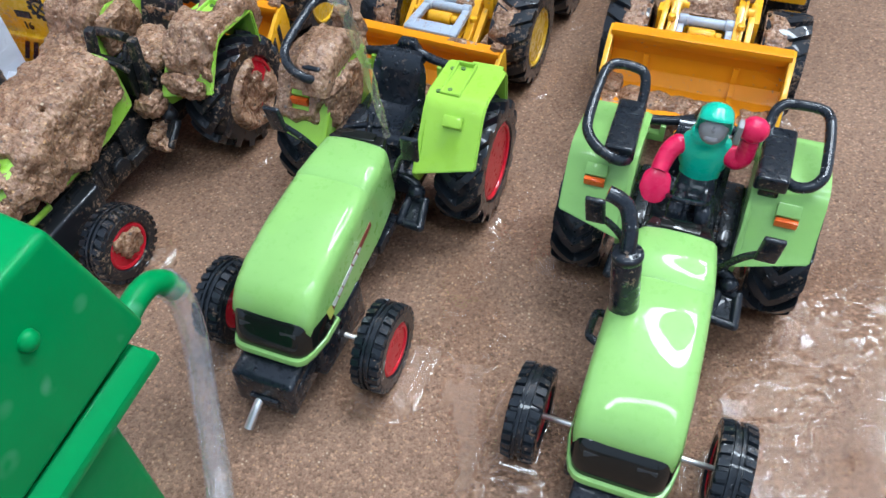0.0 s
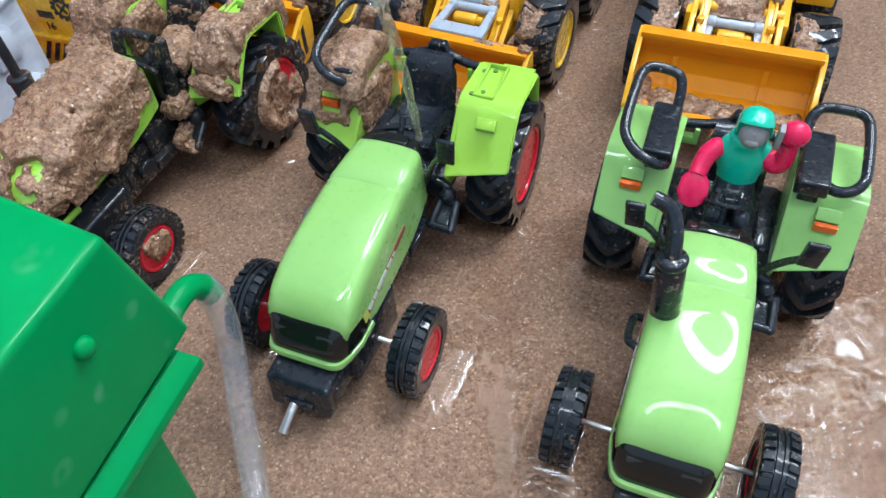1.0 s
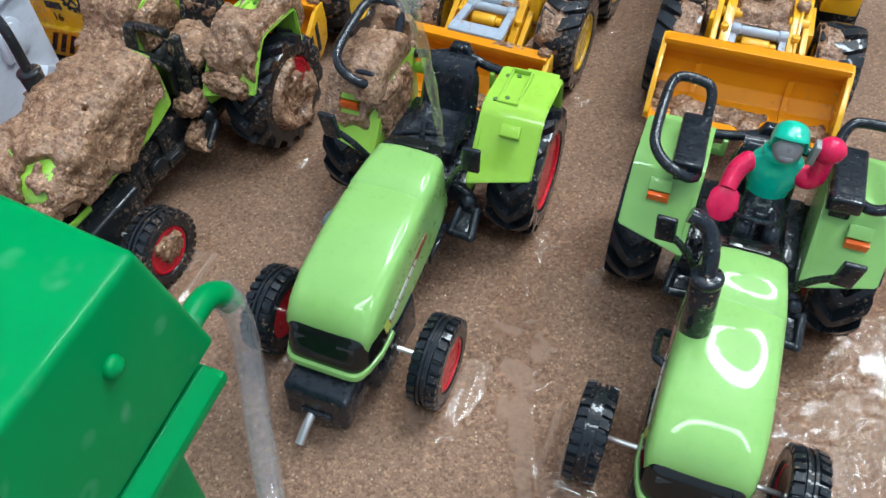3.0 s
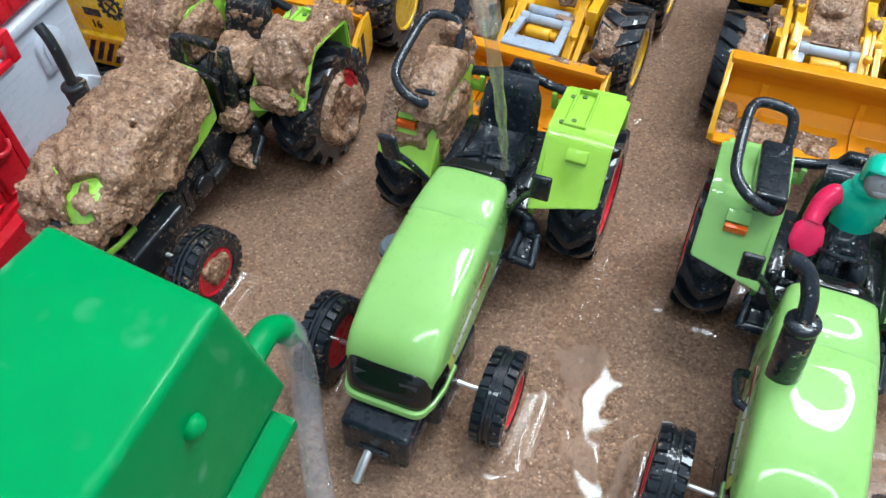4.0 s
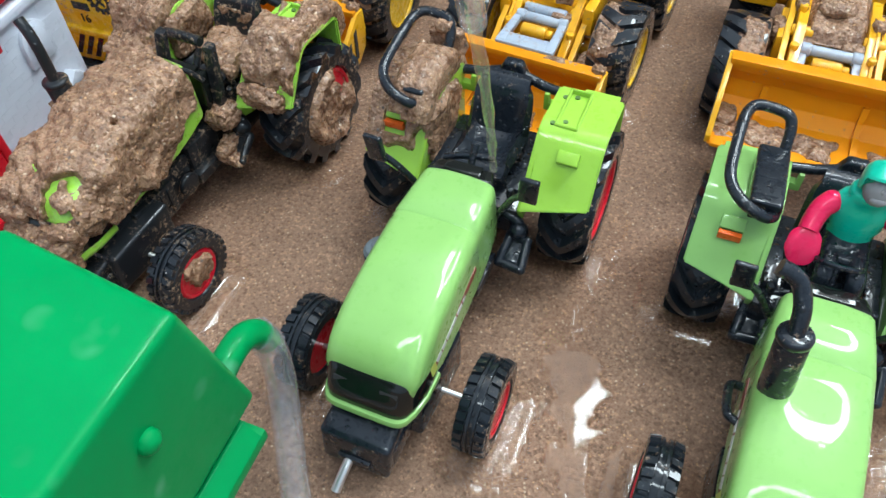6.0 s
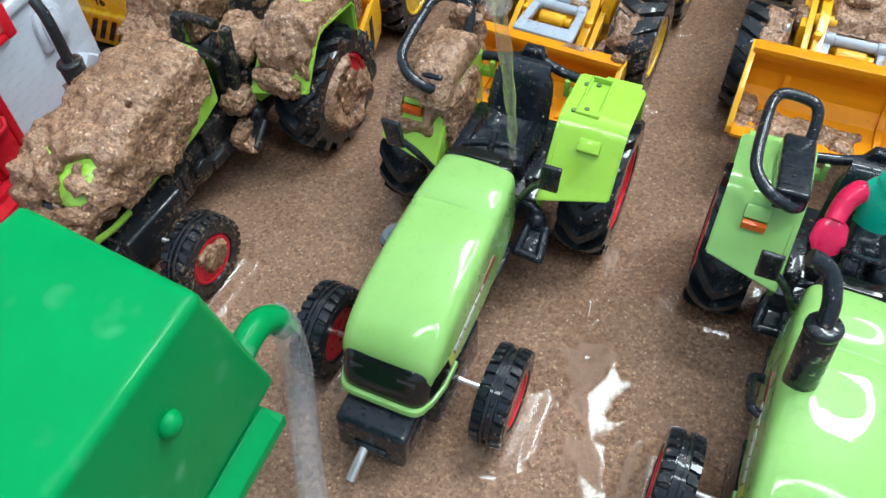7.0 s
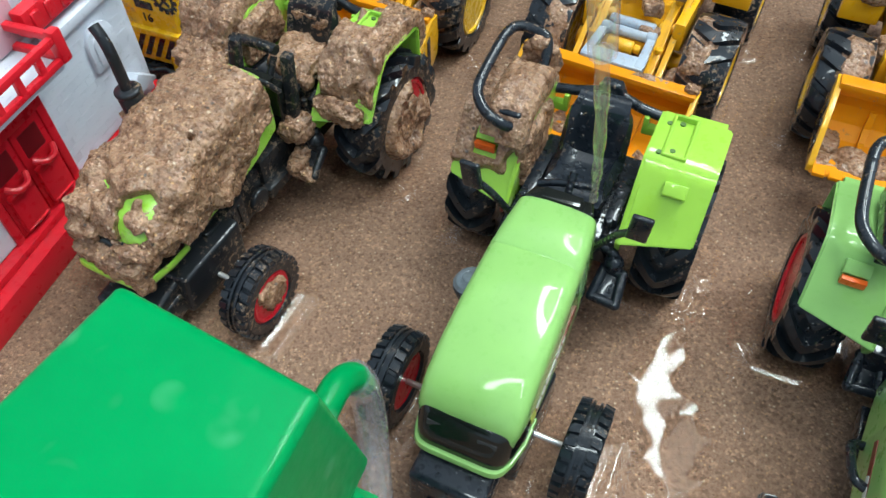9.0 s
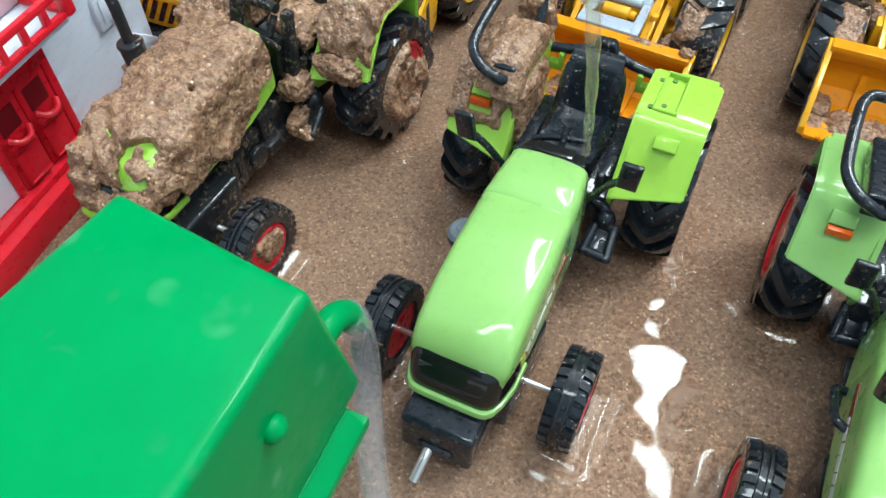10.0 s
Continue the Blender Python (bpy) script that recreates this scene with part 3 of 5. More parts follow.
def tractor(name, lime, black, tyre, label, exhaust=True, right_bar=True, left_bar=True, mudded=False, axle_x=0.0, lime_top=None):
    """A toy farm tractor with open seat, two broad fenders and a long hood."""
    t = new(name)
    tagged(t, label, "toy tractor", "toy tractors on the sand")
    # hood
    b = B()
    loft(b, [hood_section(*r) for r in HOOD_ROWS])
    part("hood", b, lime, t, "smooth lime green hood with a seam across", 50)
    # the grille wraps round the nose over a green lip
    b = B()

    def nose(w, z, out, back, bow=7.2):
        """One level of the rounded nose, from flank to flank."""
        way = [-1 + k / 9 for k in range(19)]
        return [(-w, back, z)] + [(w * math.copysign(abs(c) ** 0.75, c), -104.2 - (bow + out) * (1 - (abs(c) ** 0.75) ** 9), z) for c in way] + [(w, back, z)]
    loft(b, [nose(17.0, 50.4, -0.6, -103), nose(18.4, 49.6, 0.8, -102), nose(19.2, 47.6, 2.3, -100), nose(19.8, 42.0, 4.9, -96), nose(20.0, 35.8, 6.8, -94), nose(19.8, 34.4, 6.6, -94)])
    grille = part("grille", b, GRILLE, t, "glossy black grille with two lamps", 50)
    for s in (-1, 1):
        b = B()
        hexa(b, [(s * 9.5 - 3.6, -113.6, 44.0), (s * 9.5 + 3.6, -113.4, 44.0), (s * 9.5 + 3.6, -112.4, 46.4), (s * 9.5 - 3.6, -112.6, 46.4),
                 (s * 9.5 - 3.6, -115.2, 44.2), (s * 9.5 + 3.6, -115.0, 44.2), (s * 9.5 + 3.6, -114.2, 46.5), (s * 9.5 - 3.6, -114.4, 46.5)], 0.3)
        part("headlight", b, plastic_once("lamp_grey", (0.03, 0.031, 0.031), 0.6), grille, "dim grey lamp")
    b = B()
    loft(b, [nose(19.9, 35.2, 6.6, -93), nose(20.5, 35.0, 8.2, -93), nose(20.9, 33.4, 8.9, -93), nose(20.5, 31.6, 8.4, -93), nose(19.9, 31.2, 7.0, -93)])
    part("grille_lip", b, lime, t, "", 50)
    # printed strip along each flank, worn lettering as bars
    for s in (-1, 1):
        def flank(y0, y1, out, b, lo, hi, lean=0.0):
            """A thin plate on the flank between two stations, from lo to hi of the strip's height."""
            p = []
            for y in (y0, y1):
                k = (y + 50) / -48
                zl, zh = 48.5 - k * 7.5, 54.5 - k * 8.5
                for f in (lo(k), hi(k)):
                    z = zl + (zh - zl) * f
                    x = 19.75 - 0.7 * f
                    p += [(s * x - s * 0.6, y - lean * f, z), (s * (x + out), y - lean * f, z)]
            return hexa(b, [p[0], p[4], p[5], p[1], p[2], p[6], p[7], p[3]], 0)
        # a spear shape, pointed at the back and broad at the front
        b = B()
        for k in range(11):
            flank(-53 - 4 * k, -57 - 4 * k, 0.4, b, lambda k: 0.55 - 0.52 * k, lambda k: 0.84 + 0.12 * k)
        decal = part("decal", b, LABEL_BROWN, t, "worn red printed strip with pale lettering")
        for k, (y, long) in enumerate(((-64.5, 2.6), (-68, 4.6), (-73.4, 4.0), (-78.2, 5.4), (-84.2, 3.6), (-88.4, 4.4))):
            part("print_bar", flank(y, y - long, 0.6, B(), lambda k: 0.50 - 0.30 * k, lambda k: 0.68 + 0.04 * k, 1.2 + (k % 3) * 0.5), LABEL_WHITE, decal, "pale bar of worn lettering")
        part("print_edge", flank(-94.6, -98.6, 0.6, B(), lambda k: -0.05, lambda k: 1.0, 0.4), LABEL_RED, decal, "yellow end of the strip")
    # chassis, engine side and front block
    b = B()
    box(b, -11, 11, -104, 30, 15, 38, 1.5)
    box(b, -14.5, 14.5, -86, -60, 18, 37, 2)
    hexa(b, [(-20, -111, 14), (20, -111, 14), (22, -74, 14), (-22, -74, 14), (-19, -108, 33), (19, -108, 33), (21, -72, 36), (-21, -72, 36)], 2.0, 3)
    box(b, -13.5, 13.5, -44, -22, 20, 42, 2)
    for s in (-1, 1):
        for k in range(5):
            box(b, s * 14 - 1.2, s * 14 + 1.2, -84 + k * 4.6, -82 + k * 4.6, 20, 35, 0.4, 1)
        cyl(b, (s * 14, -52, 27), (s * 17, -52, 27), 6, seg=18, cap=0.8)
        box(b, s * 15 - 3, s * 15 + 3, -46, -24, 22, 28, 1)
    cyl(b, (-30, 20.5, 33), (30, 20.5, 33), 5, seg=14)
    box(b, -20, 20, 8, 32, 26, 46, 2)
    box(b, -23.5, 23.5, -14, 38, 32, 47, 2)
    for s in (-1, 1):
        box(b, s * 18.5 - 3, s * 18.5 + 3, -6, 22, 46, 52, 1.4)
        cyl(b, (s * 18, -9, 46), (s * 18.5, -11, 57), 1.6, seg=10, cap=0.5)
    part("chassis", b, black, t, "black chassis with ribbed engine block")
    b = B()
    hexa(b, [(-14.5, -131, 9), (14.5, -131, 9), (13, -100, 9), (-13, -100, 9), (-15, -128.5, 27.5), (15, -128.5, 27.5), (14, -103, 31.5), (-14, -103, 31.5)], 2.8, 4)
    box(b, -7, 7, -131.5, -128, 12, 17, 1.2)
    box(b, 7.5, 15.2, -126, -104, 12, 24, 2.0, 3)
    block = part("front_weight", b, black, t, "black weight block under the nose")
    b = B()
    tube(b, [(-2, -130, 15), (-2.4, -136, 12.5), (-3, -142, 8.5)], 2.0, 12)
    part("tow_pin", b, STEEL, block, "bare metal pin")
    # front axle and wheels
    b = B()
    cyl(b, (-42 + axle_x, -92, 20.5), (42 + axle_x, -92, 20.5), 1.15, seg=12, cap=0.3)
    part("front_axle", b, STEEL, t, "thin metal axle")
    for s in (-1, 1):
        wheel(t, s * 39 + axle_x, -92, 20.5, 20.5, 13.5, s, tyre, RED, "front", 0.2 * s, "front_wheel")
        wheel(t, s * 43, 20.5, 33, 33, 23, s, tyre, RED, "rear", 0.1 + 0.3 * s, "rear_wheel")
    # fenders
    for s in (-1, 1):
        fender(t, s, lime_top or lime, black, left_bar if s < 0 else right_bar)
    # seat with its back, dash and levers
    b = B()
    across = [-1 + k / 6 for k in range(13)]

    def bowl(y, z, w, dish, up):
        """One row of the seat's dished skin: up leans the raised sides from level to upright."""
        return [(w * c, y - dish * c ** 4 * up, z + dish * c ** 4 * (1 - up)) for c in across]
    pan = smooth_path([(-4, 51, 13), (0, 52.6, 13.6), (6, 51.2, 14), (16, 50.4, 14.4), (23, 51.6, 14.6)], 4)
    shell(b, [bowl(p.x, p.y, p.z, 0.6 + 3.4 * min(max((p.x + 1) / 8, 0), 1), 0.0) for p in pan], 5)
    box(b, -13.6, 13.6, -5, 0.5, 46.5, 53.4, 1.8, 3)
    cyl(b, (0, 11, 49), (0, 11, 53.4), 3.4, 2.6, seg=14, cap=0.8)
    box(b, -8, 8, 2, 22, 38, 48, 2)
    seat = part("seat", b, black, t, "black moulded bucket seat", 50)
    b = B()
    rise = smooth_path([(21, 50, 14.8), (25.5, 53, 14.8), (28.5, 60, 14.6), (31, 68, 14.2), (32.5, 72.5, 13.2), (34, 74.6, 11.4), (36.5, 74.8, 10.4)], 4)
    shell(b, [bowl(p.x, p.y, p.z, 3.2 * min(max((76 - p.y) / 12, 0.15), 1), 1.0) for p in rise], 4.5)
    part("backrest", b, black, seat, "", 50)
    b = B()
    tube(b, [(-26, 40, 71), (-15, 41, 72), (-8, 42, 73.5), (0, 42, 76), (8, 42, 73.5), (15, 41, 72), (26, 40, 71)], 2.3, 12)
    hexa(b, [(-9.5, 39, 69), (9.5, 39, 69), (9.5, 46, 69), (-9.5, 46, 69), (-4, 40, 81), (4, 40, 81), (4, 45, 81), (-4, 45, 81)], 1.6, 3)
    part("rear_crossbar", b, black, t, "black bar between the fenders")
    b = B()
    hexa(b, [(-14, -23, 46), (14, -23, 46), (13, -10, 46), (-13, -10, 46), (-14.2, -22.2, 69.4), (14.2, -22.2, 69.4), (12, -14.5, 68), (-12, -14.5, 68)], 1.5, 3)
    box(b, -8, 8, -21, -15.5, 68.4, 69.8, 0.5)
    part("dashboard", b, GRILLE, t, "glossy black dash behind the hood")
    b = B()
    cyl(b, (0, -13, 58), (0, -4, 70), 1.7, seg=10)
    hub = Matrix.Translation((0, -3.6, 70.6)) @ Euler((radians(-35), 0, 0)).to_matrix().to_4x4()
    ring = [hub @ Vector((math.cos(a) * 8.5, math.sin(a) * 8.5, 0)) for a in [2 * math.pi * k / 14 for k in range(15)]]
    if mudded:
        tube(b, [(-31, -2, 70), (-18, -3, 73), (-6, -4.5, 75), (3, -5, 75)], 2.6, 12)
    elif not exhaust:
        tube(b, [(-13, -8, 62), (-4, -7, 65), (9, -5, 66)], 1.6, 10)
    else:
        tube(b, ring, 1.1, 8, 2)
    part("steering", b, black, t, "black steering lever")
    # mirrors on bent arms, steps under the cab
    for s in (-1, 1):
        b = B()
        tube(b, [(s * 14, -20, 44), (s * 19, -23, 56), (s * 25, -28, 70), (s * 31, -31, 78)], 1.5, 10)
        if mudded:
            b = B()
            hexa(b, [(s * 16 - 3.2, -20, 46), (s * 16 + 3.2, -20, 46), (s * 16 + 3, -15, 46), (s * 16 - 3, -15, 46),
                     (s * 14 - 3, -13, 80), (s * 14 + 3, -13, 80), (s * 14 + 2.6, -9, 81), (s * 14 - 2.6, -9, 81)], 1.0, 2)
        mirror = part("mirror_arm" if not mudded else "side_lever", b, black, t)
        b = B()
        hexa(b, [(s * 32 - 4, -33, 75), (s * 32 + 4, -33, 75), (s * 32 + 4, -30.5, 75), (s * 32 - 4, -30.5, 75),
                 (s * 33 - 4, -34.5, 89), (s * 33 + 4, -34.5, 89), (s * 33 + 4, -32, 89), (s * 33 - 4, -32, 89)], 1.1, 3)
        if mudded:
            b.free()
        else:
            part("mirror", b, black, mirror, "small black mirror")
        dx, dy, dz = (0, 0, 0) if s > 0 else (6, 8, 4)      # one side sits tucked in under the cab
        step = B()
        tube(step, [(s * 15, -12, 44), (s * 24, -14, 41), (s * 26, -16, 36)], 2.4, 10)
        loop = [(s * 22, -17, 35), (s * 20.5, -28, 28), (s * 31, -29, 28), (s * 30, -18, 35), (s * 22, -17, 35)]
        for p, q in zip(loop, loop[1:]):
            cyl(step, p, q, 2.2, seg=10)
            ball(step, p, 2.3, 10)
        hexa(step, [(s * 21, -29, 25.4), (s * 31, -29, 25.4), (s * 31, -22, 29), (s * 21, -22, 29), (s * 21, -29.6, 27), (s * 31, -29.6, 27), (s * 31, -22.6, 31), (s * 21, -22.6, 31)], 0.5)
        hexa(step, [(s * 21, -29, 26.6), (s * 31, -29, 26.6), (s * 30, -18, 33.4), (s * 22, -18, 33.4), (s * 21, -29, 27.8), (s * 31, -29, 27.8), (s * 30, -18, 34.6), (s * 22, -18, 34.6)], 0.3)
        ball(step, (s * 25, -16, 38), 4.4, 12)
        bmesh.ops.translate(step, verts=step.verts, vec=(dx, dy, dz))
        part("step", step, black, t, "black foot step")
    if exhaust:
        b = B()
        if mudded:
            cyl(b, (-27, -63, 58), (-29.5, -63, 83), 5.4, seg=24, cap=1.0)
            cyl(b, (-29.5, -63, 82), (-29.7, -63, 85), 5.8, seg=24, cap=1.0)
            box(b, -28, -12, -67, -59, 54, 62, 1)
            tube(b, [(-29.7, -63, 84), (-31.5, -62, 98), (-34, -61, 106), (-38, -60, 111)], 2.5, 14)
        else:
            cyl(b, (-12.4, -62.5, 60), (-15.2, -60.4, 92), 5.8, 5.4, 24, 1.0)
            cyl(b, (-15.1, -60.4, 91), (-15.4, -60.2, 95), 5.8, seg=24, cap=1.2)
            tube(b, [(-15.4, -60, 94), (-16.2, -56, 101), (-18.8, -51.5, 106.5), (-22.5, -50.3, 109.2), (-26.5, -50, 110.5)], 2.9, 14)
            # a bent rail on the flank below it
            tube(b, [(-18.5, -49, 40), (-23, -50, 41), (-24, -55, 43), (-23.6, -66, 47.5), (-21, -68.5, 48), (-18.8, -69, 47.5)], 1.7, 12)
        part("exhaust", b, black, t, "black muffler with a bent pipe")
    else:
        b = B()
        cyl(b, (-18, -57, 36), (-21.6, -57, 50.5), 6.2, 7.4, 22, 1.0)
        stub = part("pipe_stub", b, black, t, "black stub of a broken pipe")
        b = B()
        cyl(b, (-21.5, -57, 50), (-22.0, -57.1, 52.6), 6.9, 6.0, 22, 1.0)
        cyl(b, (-22.0, -57.1, 52.4), (-22.2, -57.2, 53.6), 3.4, 2.8, 16, 0.6)
        part("end_cap", b, plastic_once("stub_grey", (0.17, 0.20, 0.22), 0.42, mottled=0.28, scale=5, wet=1.2), stub, "worn pale grey end of the stub")
    return t


ONCE = {}


def plastic_once(name, *a, **k):
    if name not in ONCE:
        ONCE[name] = plastic(name, *a, **k)
    return ONCE[name]


def fender(t, s, lime, black, bar):
    """One broad mudguard: a flat top, a slanting front, an inner wall; a padded lamp box and a grab bar on top where they are left."""
    x0, x1 = 24.0, 52.5
    b = B()
    top = [(41, 55), (40.5, 74), (38, 77), (13, 79), (8, 78), (4, 74.5), (-7, 57.5), (-9, 54)]
    low = [(-7.0, 53), (-5, 56.4), (5.6, 72.5), (8.8, 75.6), (13, 76.6), (37, 74.8), (38.2, 73), (38.6, 55)]
    outline = top + low
    lo = [b.verts.new((s * x0, y - (7.5 if i in (7, 8) else 0), z - (4.0 if i in (7, 8) else 0))) for i, (y, z) in enumerate(outline)]
    hi = [b.verts.new((s * x1, y, z - 1.2)) for y, z in outline]
    n = len(outline)
    for i in range(n):
        b.faces.new((lo[i], hi[i], hi[(i + 1) % n], lo[(i + 1) % n]))
    for ring in (lo, hi[::-1]):
        for i in range(7):
            b.faces.new((ring[i], ring[i + 1], ring[n - 2 - i], ring[n - 1 - i]))
    bmesh.ops.recalc_face_normals(b, faces=b.faces)
    bmesh.ops.bevel(b, geom=[e for e in b.edges if e.calc_face_angle(0) > 1.0], offset=0.7, segments=2, affect="EDGES", clamp_overlap=True)
    # inner wall
    w = B()
    prism(w, [(41, 40), (40.5, 74), (38, 76.4), (13, 78.4), (8, 77.3), (4, 73.8), (-15.5, 49.5), (-12, 42), (10, 36)], s * (x0 - 0.8), s * (x0 + 1.4), "x", 0.5)
    # rear hook
    hk = b
    b = B()
    box(b, *sorted((s * 17, s * 24.5)), 37, 41, 62, 66, 0.8)
    box(b, *sorted((s * 16.5, s * 19)), 37, 41, 62, 71, 0.8)
    hook, b = b, hk
    # step at the rear edge of the top
    box(b, *sorted((s * 34, s * 50)), 38, 42.5, 70, 75, 0.8)
    # tab that carries the marker
    hexa(b, [(s * 39 - 4.6, -0.2, 67.6), (s * 39 + 4.6, -0.2, 67.6), (s * 39 + 4.6, 4, 72), (s * 39 - 4.6, 4, 72),
             (s * 39 - 4.6, -2.2, 70.8), (s * 39 + 4.6, -2.2, 70.8), (s * 39 + 4.6, 1.6, 74.4), (s * 39 - 4.6, 1.6, 74.4)], 0.5)
    if not bar:
        # bare top: a raised rail, with screw holes beside it
        for xx in (29.5, 38.5):
            box(b, *sorted((s * xx - 0.6, s * xx + 0.6)), 11, 35, 76.5, 79.2, 0.4, 1)
        for yy in (11, 35):
            box(b, *sorted((s * 29, s * 39)), yy - 0.6, yy + 0.6, 76.5, 79.4, 0.4, 1)
    f = part("fender", b, lime, t, "lime green mudguard", 30)
    part("inner_wall", w, lime, f)
    part("bar_hook", hook, lime, f)
    b = B()
    hexa(b, [(s * 39 - 4.4, -3.4, 65.6), (s * 39 + 4.4, -3.4, 65.6), (s * 39 + 4.4, -1, 66.4), (s * 39 - 4.4, -1, 66.4),
             (s * 39 - 4.4, -4.4, 69.8), (s * 39 + 4.4, -4.4, 69.8), (s * 39 + 4.4, -2, 69.8), (s * 39 - 4.4, -2, 69.8)], 0.3)
    if bar or s < 0:
        part("marker_lamp", b, MARK, f, "small orange marker")
    else:
        b.free()
    if not bar:
        # solid discs, no cut holes: the shade inside is their dark green
        for hx, hy in ((33, 32), (28, 30.5), (33, 14), (28.2, 11.5)):
            b = B()
            cyl(b, (s * hx, hy, 77.0), (s * hx, hy, 79.0 - 0.06 * (hy - 12)), 1.15, seg=12)
            part("screw_hole", b, plastic_once("hole_shade_green", (0.075, 0.15, 0.03), 0.5), f, "screw hole as a disc, its shade in the dark green")
        return
    b = B()
    o = -2.5 if s < 0 else -4.5      # how far the box stands in over the inner wall
    e = [(27, -1, 80.5), (40, -1, 80.5), (41, 32, 79.5), (28, 32, 79.5), (27.5, -2, 88.5), (39.5, -2, 88.5), (40.5, 33, 86.5), (28.5, 33, 86.5)]
    hexa(b, [(s * (x + o), y, z) for x, y, z in e], 1.6, 3)
    for y0, y1 in ((3, 9), (22, 30)):
        box(b, *sorted((s * (30 + o), s * (38 + o))), y0, y1, 74, 82, 1)
    for k in range(3):
        box(b, *sorted((s * (30 + o), s * (38 + o))), 2 + k * 10, 2.8 + k * 10, 87.2 - k * 0.6, 88.7 - k * 0.6, 0.3, 1)
    part("lamp_box", b, black, f, "black oblong box on the mudguard")
    b = B()
    if s < 0:
        way = [(27, -1, 82), (29.5, -4.5, 84), (33, -5.5, 86), (39, -4, 88), (44.5, 1.5, 90), (46.5, 9, 92), (46.8, 28, 94.8), (46, 37.5, 96), (42.5, 42, 96.5), (34, 42, 96), (30, 40.5, 94.5), (28.5, 37, 90), (28.5, 32, 84)]
    else:
        way = [(34, 5, 83), (38, 2, 83.5), (43, 2, 85), (46.5, 5.5, 87), (47.5, 12, 88), (47.2, 28, 90.5), (46, 37.5, 91.8), (42, 41.5, 92.2), (30, 41.5, 92), (26, 39, 90.5), (24.5, 35, 86.5), (24.5, 30, 83)]
    tube(b, [(s * x, y, z) for x, y, z in way], 2.25, 14, 5)
    part("grab_bar", b, black, f, "black bent grab bar")


# ---- toy wheel loaders: origin under the front axle, y to the rear ----
def loader(name, label, lift=0.0, seed=1.0):
    """A yellow toy wheel loader, bucket to the front; lift raises the bucket."""
    t = new(name)
    tagged(t, label, "toy loader", "toy wheel loaders in a row")
    for s in (-1, 1):
        for y, nm in ((0, "front_wheel"), (78, "rear_wheel")):
            wheel(t, s * 42, y, 28.5, 28.5, 23.5, s, TYRE_DIRTY, YELLOW_RIM, "loader", 0.3 * s + y + seed, nm)
    b = B()
    box(b, -20, 20, -14, 24, 18, 44, 2)
    box(b, -16, 16, 20, 60, 16, 40, 2)
    cyl(b, (-30, 0, 27.5), (30, 0, 27.5), 5, seg=14)
    cyl(b, (-30, 78, 27.5), (30, 78, 27.5), 5, seg=14)
    box(b, -24, 24, 48, 118, 28, 62, 4, 3)
    box(b, -20, 20, 84, 120, 60, 72, 4, 3)
    for s in (-1, 1):
        box(b, s * 24 - 3, s * 24 + 3, -8, 20, 40, 56, 1.5)
        # guards over the rear wheels and a step plate ahead of them
        hexa(b, [(s * 26, 44, 54), (s * 52, 44, 54), (s * 52, 110, 57), (s * 26, 110, 57), (s * 26, 44, 58), (s * 52, 44, 58), (s * 52, 110, 60), (s * 26, 110, 60)], 1.2)
        box(b, *sorted((s * 30, s * 50)), 36, 48, 44, 58, 1.4)
    part("body", b, YELLOW, t, "yellow plastic loader body")
    b = B()
    box(b, -17, 17, 52, 86, 62, 100, 3, 3)
    part("cab", b, plastic_once("cab_glass_black", (0.02, 0.022, 0.025), 0.1), t, "dark cab")
    for s in (-1, 1):
        b = B()
        prism(b, [(34, 56), (30, 62), (-2, 52 + lift * 0.5), (-34, 30 + lift), (-38, 22 + lift), (-32, 20 + lift), (0, 40 + lift * 0.5), (28, 52)], s * 17 - 2.6, s * 17 + 2.6, "x", 0.8)
        prism(b, [(20, 58), (18, 62), (-30, 34 + lift), (-28, 30 + lift)], s * 22.5 - 1.6, s * 22.5 + 1.6, "x", 0.5)
        prism(b, [(33, 58.5), (31, 60.5), (-2, 53.4 + lift * 0.5), (-33, 32 + lift), (-33, 29 + lift), (0, 50 + lift * 0.5)], s * 18.6 - 0.8, s * 18.6 + 0.8, "x", 0.4)
        cyl(b, (s * 17 - 4, -30, 29 + lift), (s * 17 + 7, -30, 29 + lift), 3.2, seg=14, cap=0.7)
        cyl(b, (s * 18, -16, 41.6 + lift * 0.75), (s * 18, -16, 45 + lift * 0.75), 2.2, seg=12, cap=0.5)
        cyl(b, (s * 18, 10, 55 + lift * 0.3), (s * 18, 10, 59.5 + lift * 0.3), 2.2, seg=12, cap=0.5)
        cyl(b, (s * 17 - 4, -2, 48 + lift * 0.5), (s * 17 + 6.5, -2, 48 + lift * 0.5), 3.0, seg=12, cap=0.5)
        part("boom_arm", b, YELLOW, t, "yellow boom arm")
    # grey tilt link between the arms
    b = B()
    z = 43 + lift * 0.45
    zl = z + 2 if not lift else z - 8
    for s in (-1, 1):
        hexa(b, [(s * 14 - 2.6, -38, zl - 1), (s * 14 + 2.6, -38, zl - 1), (s * 12.6 + 2, -9, z + 1), (s * 12.6 - 2, -9, z + 1),
                 (s * 14 - 2.6, -38, zl + 2), (s * 14 + 2.6, -38, zl + 2), (s * 12.6 + 2, -9, z + 5), (s * 12.6 - 2, -9, z + 5)], 0.8)
        cyl(b, (s * 12.6 - s * 3, -12, z + 3), (s * 12.6 + s * 2.0, -12, z + 3), 3.4, seg=16, cap=0.7)
    cyl(b, (-14, -12, z + 3), (14, -12, z + 3), 2.7, seg=14, cap=0.4)
